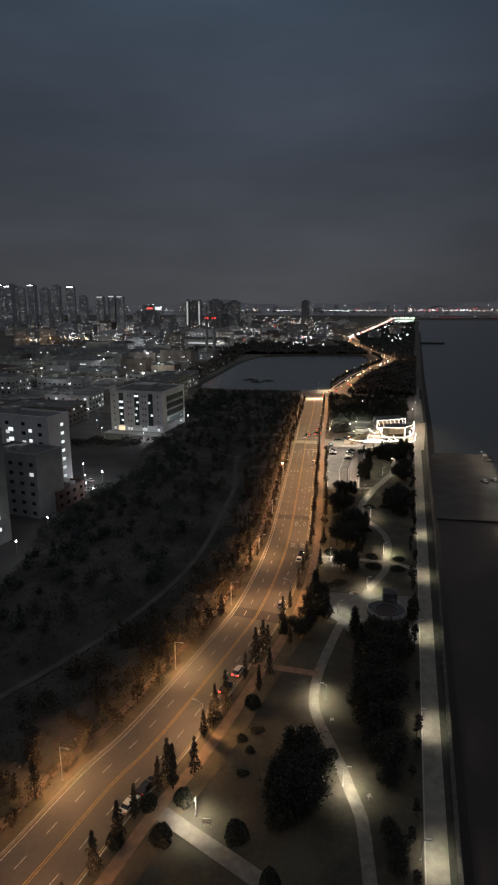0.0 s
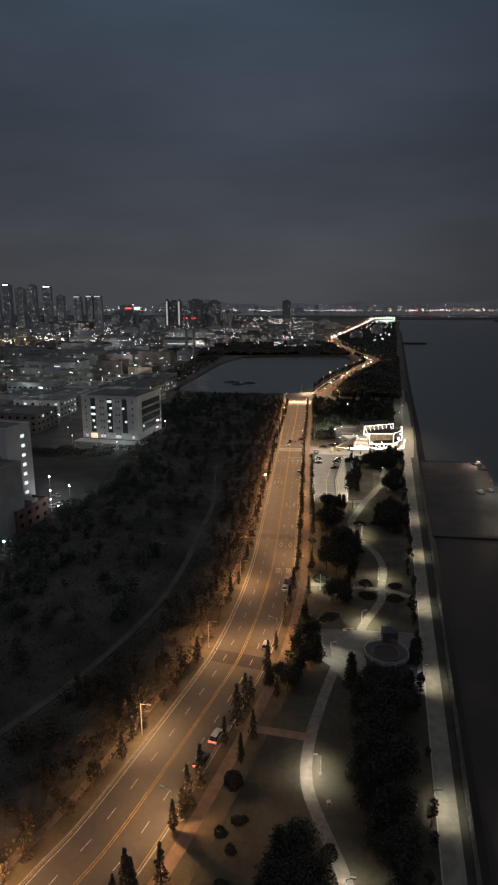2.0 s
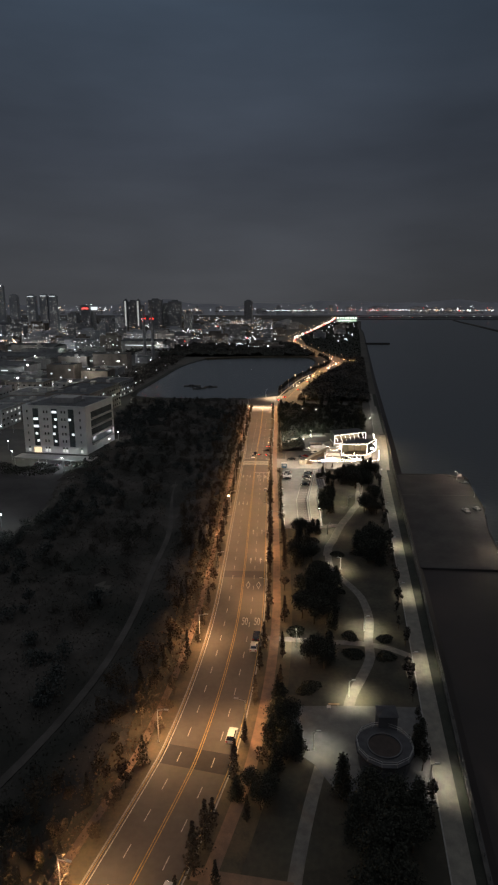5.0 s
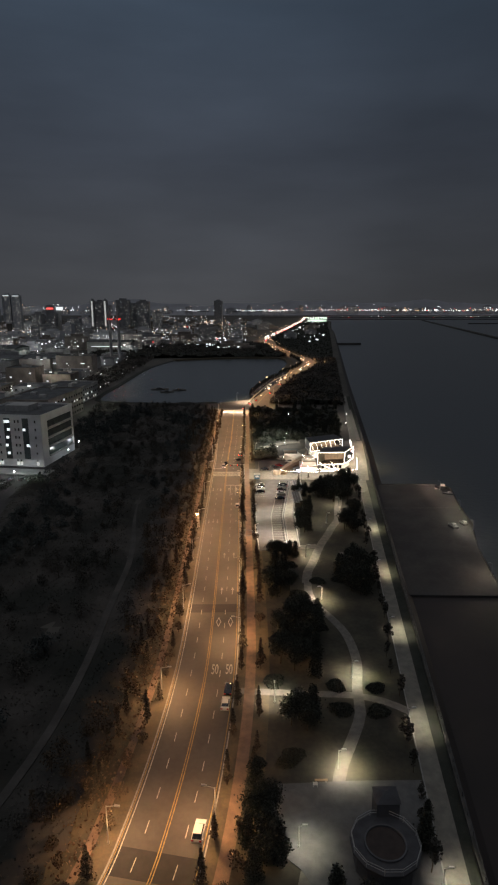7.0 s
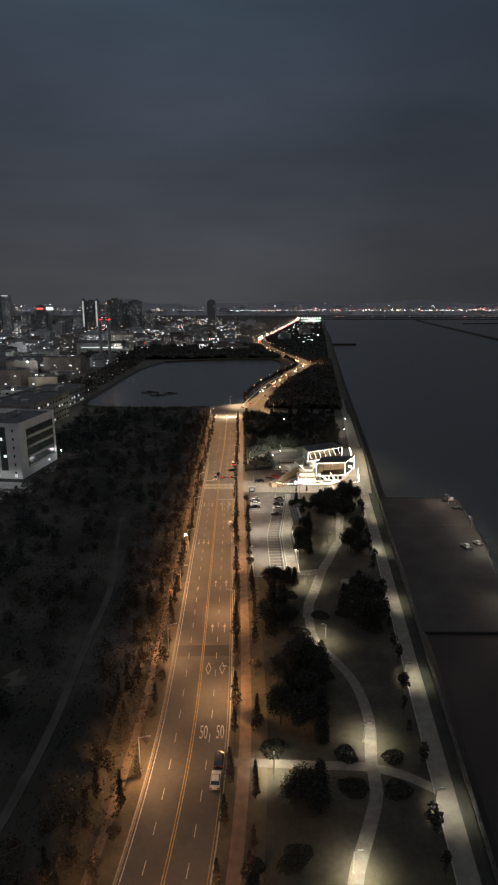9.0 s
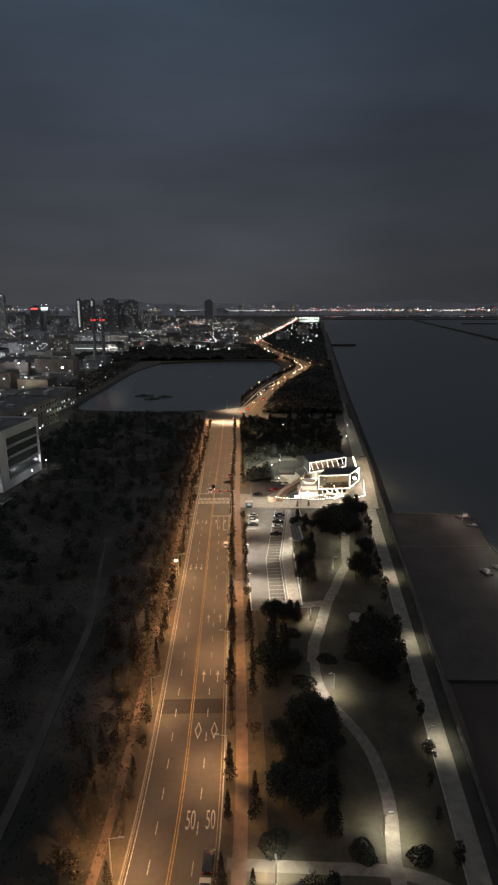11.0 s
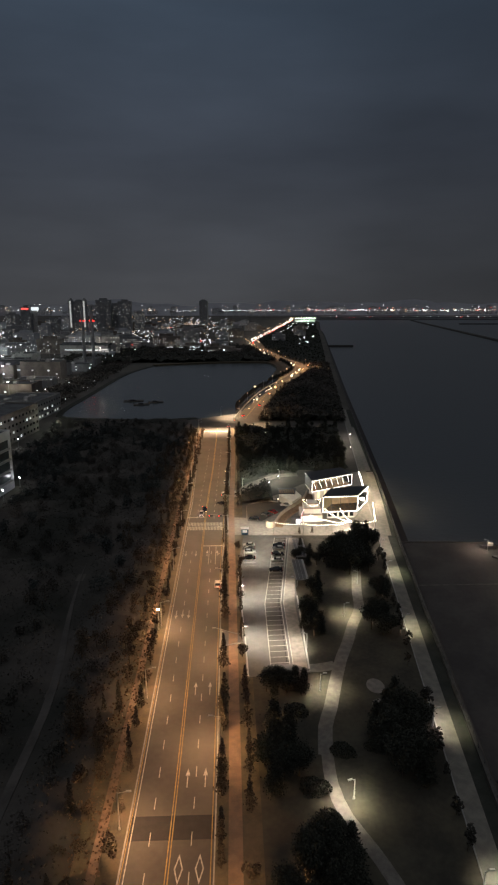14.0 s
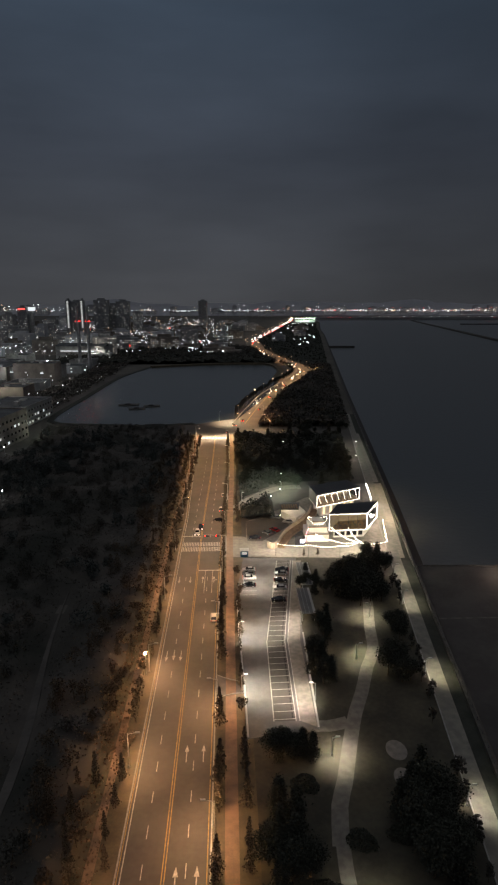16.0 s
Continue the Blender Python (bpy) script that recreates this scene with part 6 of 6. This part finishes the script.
for x, y in ((-445, 1837), (-409, 1846)):
    strip = thing("light_column", "tall white lit stair column of an office tower", "light column", (x, y, 0))
    for k in range(22):
        part("lit_landing", Mesh().box(-2.2, 2.2, -0.3, 0.3, 22 + k * 3.3, 24.2 + k * 3.3), G_WIN2, strip)
    part("mullion", Mesh().box(-2.5, 2.5, 0.3, 1.0, -0.2, 95.5), M_DARKPANEL, strip)
tower("slim dark tower standing alone", -108, 2698, 34, 30, 99, 0.02, M_DARKPANEL, None, 80)
ctrl = thing("control_tower", "slender pale tower with a lit round top", "tower", (-500, 1698, 0))
part("shaft", Mesh().tube((0, 0, -0.2), (0, 0, 70), 7, 6, 12), M_CONC, ctrl)
part("cabin", Mesh().tube((0, 0, 70), (0, 0, 78), 10, 11, 14), G_WIN, ctrl)
for x in (-206, -193):
    ch = thing("chimney", "tall dark plant chimney with red warning lights", "chimney", (x, 985, 0), group="plant chimneys")
    part("shaft", Mesh().tube((0, 0, -0.2), (0, 0, 84), 2.6, 2.0, 14), M_DARKPANEL, ch)
    part("collar", Mesh().tube((0, 0, 62.4), (0, 0, 63.4), 2.9, 2.9, 14), M_METAL, ch)
    for k in range(4):
        an = math.tau * (k / 4 + 0.1)
        part("warning_light", Mesh().ball((3.1 * math.cos(an), 3.1 * math.sin(an), 64), 0.7), G_RED, ch)
# low and middle-height city
cityw = (M_WORKS, M_DARKPANEL, M_TOWER, M_WORKSB)
for k in range(170):
    y = rb.uniform(1120, 2500)
    x = rb.uniform(-0.52 * y - 60, -0.02 * y - 40)
    h = rb.choice((10, 12, 16, 20, 26, 34))
    tower("low city block with scattered lit windows", x, y, rb.uniform(24, 60), rb.uniform(18, 34), h, rb.choice((0.10, 0.18, 0.28, 0.42)), rb.choice(cityw), None, 200 + k)
for k in range(46):
    y = rb.uniform(1150, 2900)
    x = rb.uniform(-30, at_y(SEA, y) - 60)
    if abs(x - at_y(BEYOND, y)) > 55:
        tower("low city block near the shore", x, y, rb.uniform(20, 46), rb.uniform(16, 30), rb.choice((8, 10, 14, 18)), 0.15, rb.choice(cityw), None, 500 + k)
white_pts, orange_pts = [], []
for k in range(120):
    y = rb.choice((rb.uniform(1130, 1700), rb.uniform(1600, 2400), rb.uniform(2200, 3700)))
    x = rb.uniform(-0.56 * y, -20)
    n = rb.randint(8, 26)
    dx, dy = rb.choice(((1, 0.1), (1, -0.15), (0.25, 1), (1, 0.3)))
    gap = rb.uniform(9, 22)
    z = rb.uniform(6, 12)
    for i in range(n):
        p = (x + dx * gap * i + rb.uniform(-2, 2), y + dy * gap * i + rb.uniform(-3, 3), z + rb.choice((0, 0, 0, rb.uniform(0, 14))))
        if p[0] < 10:
            (orange_pts if k % 4 == 0 or rb.random() < 0.1 else white_pts).append(p)
# bright clusters of shops and works yards
for k in range(52):
    y = rb.uniform(1150, 2500)
    cx = rb.uniform(-0.52 * y, -30)
    for i in range(rb.randint(6, 16)):
        white_pts.append((cx + rb.gauss(0, 26), y + rb.gauss(0, 14), rb.uniform(5, 16)))
for k in range(620):
    y = rb.uniform(1380, 2900)
    x = rb.uniform(-0.24 * y, 10)
    (orange_pts if rb.random() < 0.22 else white_pts).append((x, y, rb.uniform(4, 18)))
for k in range(420):
    y = rb.uniform(1180, 2300)
    white_pts.append((rb.uniform(-0.54 * y, -0.2 * y), y, rb.uniform(4, 22)))
red_pts = [(rb.uniform(-0.5 * y, -30), y, rb.uniform(8, 20)) for y in [rb.uniform(1150, 2600) for _ in range(46)]]
light_dots("city_lights", "scattered red signs and tail lights of the city", red_pts, 0.8, G_RED)
light_dots("city_lights", "countless white lights of the distant city", white_pts, 0.48, G_FARW)
light_dots("city_lights", "scattered orange lights of the distant city", orange_pts, 0.55, G_FARO)
pts = [(x, y, 14 + rb.uniform(0, 4)) for x, y in [(-622 + k * 5.4 + rb.uniform(-3, 3), 1146 + k * 4.0 + rb.uniform(-6, 6)) for k in range(20)]]
for k in (3, 9, 15):
    lamp("street_light", "POINT", (-622 + k * 5.4, 1144 + k * 4.0, 19), 9000, SODIUM, 0.5)
light_dots("street_lights", "row of orange lights along a far street", pts, 1.0, G_FARO)
pts = [(-330 + k * 26 + rb.uniform(-9, 9), 1330 + k * 9 + rb.uniform(-20, 20), 10) for k in range(9)]
light_dots("street_lights", "few white lights beyond the lake", pts, 0.6, G_FARW)
pts = [(-345 + k * 5.2 + rb.uniform(-4, 4), 1560 + 27 * k + rb.uniform(-12, 12), 9) for k in range(44)]
light_dots("street_lights", "orange lights of a far avenue", pts, 0.85, G_FARO)
pts = [(-352 + k * 5.2 + rb.uniform(-4, 4), 1570 + 27 * k + rb.uniform(-12, 12), 3) for k in range(44)]
light_dots("traffic_lights", "lights of cars on a far avenue", pts, 0.8, G_HEAD)
# lamps and traffic on the far road
lines = Mesh()
pts, red = [], []
acc = 0
for (x0, y0), (x1, y1) in zip(BEYOND, BEYOND[1:]):
    acc += math.hypot(x1 - x0, y1 - y0)
    if acc > (34 if y0 < 1300 else 28):
        acc = 0
        dx, dy = (y1 - y0), -(x1 - x0)
        l = math.hypot(dx, dy)
        for s in (-10, 10):
            p = (x0 + dx / l * s, y0 + dy / l * s, 8.5)
            lines.tube((p[0], p[1], 0), p, 0.09, None, 4, False)
            pts.append(p)
        if y0 < 1500:
            lamp("street_light", "SPOT", (x0, y0, 8.5), 27000, SODIUM, 0.3, (x0, y0, 0), 150, 0.4)
        if y0 > 1500 and len(pts) % 8 == 0:
            lamp("street_light", "POINT", (x0, y0, 12), 26000, (1, 0.8, 0.55), 0.5)
tagged(part("lamp_posts", lines, M_METAL), "lamp posts along the far road", "lamp posts", kind="stuff")
light_dots("street_lights", "warm lights of the far bending road", pts, 0.42, G_FARO)
pts = [(at_y(BEYOND, y) + rb.uniform(-7, 7), y, 2.5) for y in [rb.uniform(1500, 3800) for _ in range(150)]]
light_dots("traffic_lights", "headlights of traffic on the far road", pts, 0.85, G_HEAD)
pts = [(at_y(BEYOND, y) - rb.uniform(1.5, 6.5), y, 0.9) for y in [rb.uniform(640, 1500) for _ in range(44)]]
light_dots("traffic_lights", "headlights of cars on the bending road", pts, 0.42, G_HEAD)
pts = [(at_y(BEYOND, y) + rb.uniform(1, 7), y, 1.6) for y in [rb.uniform(1400, 3800) for _ in range(50)]]
light_dots("traffic_lights", "red tail lights of traffic on the far road", pts, 1.0, G_RED)
for y0, d, k, tn in ((640, -3.4, "white_lit", 175), (655, 3.2, "black_lit", -12), (690, -3.3, "white_lit", 172), (700, -6.2, "white_lit", 170), (742, -3, "white_lit", 165), (790, -3, "suv", 160), (800, 3, "black_lit", -20), (870, -3, "white_lit", 160), (720, 3.2, "black_lit", -14)):
    put_car(k, at_y(BEYOND, y0) + d, y0, tn)

pts = [(rb.uniform(at_y(BEYOND, y) + 45, at_y(SEA, y) - 25), y, rb.uniform(10, 13)) for y in [rb.uniform(1250, 2700) for _ in range(46)]]
light_dots("shore_lamps", "white lamps among the woods of the far shore", pts, 0.7, G_FARW)
# floodlit works by the far shore
fl = thing("floodlit_hall", "long pale-green floodlit hall by the far shore", "hall", (350, 2885, 0), -4)
part("wall", Mesh().box(-46, 46, -12, 12, -0.2, 14), M_PANEL, fl)
part("roof", Mesh().box(-48, 48, -14, 14, 14, 15.5), M_ROOF, fl)
for k in range(8):
    part("floodlight", Mesh().ball((-42 + 12 * k, -14, 21), 2.6), G_FARG, fl)
    part("mast", Mesh().tube((-42 + 12 * k, -14, 15.4), (-42 + 12 * k, -14, 21), 0.3, None, 5), M_METAL, fl)
lamp("floodlight", "POINT", (350, 2850, 18), 160000, (0.7, 1.0, 0.72), 2)
# lit viaducts and the far coast
for x0, x1, n, lab in ((-378, -265, 20, "distant lit viaduct, short stretch"), (-40, 283, 70, "distant lit viaduct, long stretch")):
    v = thing("viaduct", lab, "bridge", (0, 4285, 0))
    part("deck", Mesh().box(x0 - 30, x1 + 30, -6, 6, 30, 33), M_STONE, v)
    for x in np.arange(x0 - 20, x1 + 25, 45):
        part("pier", Mesh().box(x - 2, x + 2, -3, 3, -0.2, 30), M_CONC, v)
    m = Mesh()
    for x in np.arange(x0, x1, 5.5):
        m.ball((x, -7, 36.6 + rb.uniform(0, 1.2)), rb.uniform(0.6, 1.5))
    part("light_row", m, G_FARW, v)
    part("screen_wall", Mesh().box(x0 - 30, x1 + 30, -6.2, -5.6, 33, 34.2), M_STONE, v)
# haze is painted in: hills and coast blocks get a pale bluish colour
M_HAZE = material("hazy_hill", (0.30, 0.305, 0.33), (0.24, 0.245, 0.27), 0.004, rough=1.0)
hills = Mesh()
hx = list(range(-3600, 3801, 90))
top = [30 + 48 * max(0, noise.noise((x * 0.0016, 3.1, 0.7)) + 0.35) + 26 * noise.noise((x * 0.006, 1.2, 0.3)) for x in hx]
n = len(hx)
hills.add([(x, 4560, -4) for x in hx] + [(x, 4760, max(18, t + 36)) for x, t in zip(hx, top)], [(i, i + 1, n + i + 1, n + i) for i in range(n - 1)])
tagged(part("far_hills", hills, M_HAZE), "low hills on the horizon, paled to look hazy", "hills", kind="structure")
pts, pts2 = [], []
for k in range(560):
    x = rb.uniform(-2600, 2600)
    q = rb.random()
    p = (x, 4540 + rb.uniform(-20, 10), 34 + rb.uniform(0, 8) if q < 0.55 else 40 + rb.uniform(0, 60) * rb.random())
    (pts if rb.random() < 0.7 else pts2).append(p)
for k in range(260):
    (pts if k % 3 else pts2).append((rb.uniform(300, 2600), 4520, 36 + rb.uniform(-2, 7)))
light_dots("coast_lights", "red lights along the far coast", [(rb.uniform(200, 2600), 4518, 36 + rb.uniform(-4, 22)) for k in range(90)], 1.2, G_RED)
light_dots("coast_lights", "band of white lights along the far coast", pts, 1.25, G_FARW)
light_dots("coast_lights", "orange lights along the far coast", pts2, 1.35, G_FARO)
for k in range(60):
    x = rb.uniform(-2400, 2500)
    tower("distant block on the far coast, paled to look hazy", x, 4600, rb.uniform(30, 90), 20, rb.uniform(30, 75), 0.10, M_HAZE, None, 900 + k)
bw = thing("breakwater", "low dark breakwater out in the bay", "breakwater", kind="structure")
part("stones", Mesh().box(150, 3000, 3450, 3460, -4, 0.9), M_STONE, bw)
arm = along([(1010, 3420), (943, 3132), (800, 2350), (655, 1554), (610, 1300)], 60)
part("stones", Mesh().strip(offset(arm, -5), offset(arm, 5), -4, 1.4), M_STONE, bw)
part("stones", Mesh().box(1020, 2900, 2740, 2755, -4, 1.2), M_STONE, bw)
part("stones", Mesh().box(206, 262, 1392, 1398, -4, 1.2), M_STONE, bw)
cause = thing("causeway", "long low causeway across the bay with small lights", "causeway", kind="structure")
part("deck", Mesh().box(120, 3200, 3795, 3810, -4, 3.0), M_STONE, cause)
light_dots("causeway_lights", "small white lights along the causeway", [(x + rb.uniform(-14, 14), 3792, 9) for x in np.arange(430, 2400, 46)], 0.9, G_FARW)
light_dots("causeway_lights", "small red lights along the causeway", [(rb.uniform(380, 2400), 3791, 5) for k in range(60)], 0.75, G_RED)
for x, y, l in ((-150, 912, 5), (-90, 682, 9), (-80, 663, 7), (-69, 675, 7)):
    raft = thing("raft", "low dark raft moored on the lake", "raft", (x, y, 0.0), 10)
    part("deck", Mesh().box(-l, l, -4, 4, 0.0, 0.7, 0.1), M_STONE, raft)
    part("hut", Mesh().box(-l * 0.4, l * 0.2, -2, 2, 0.7, 1.8, 0.1), M_DARKMETAL, raft)
thicket("woods", "dark trees along the lake bank", lambda x, y: x < -146, (-185, -146, 655, 1030), 5000, 1.5, 6, 0.9, M_SCRUB, 12)
pts = [(-142 - rb.uniform(4, 10), y, 4.2) for y in [644 + 22 * i + rb.uniform(-8, 8) for i in range(12)]]
light_dots("bank_lamps", "white lamps along the lake bank", pts, 0.30, G_FARW)
masts = Mesh()
for p in pts:
    masts.tube((p[0], p[1], 0), p, 0.07, None, 4, False)
tagged(part("lamp_masts", masts, M_METAL), "thin masts along the lake bank", "masts", kind="stuff")
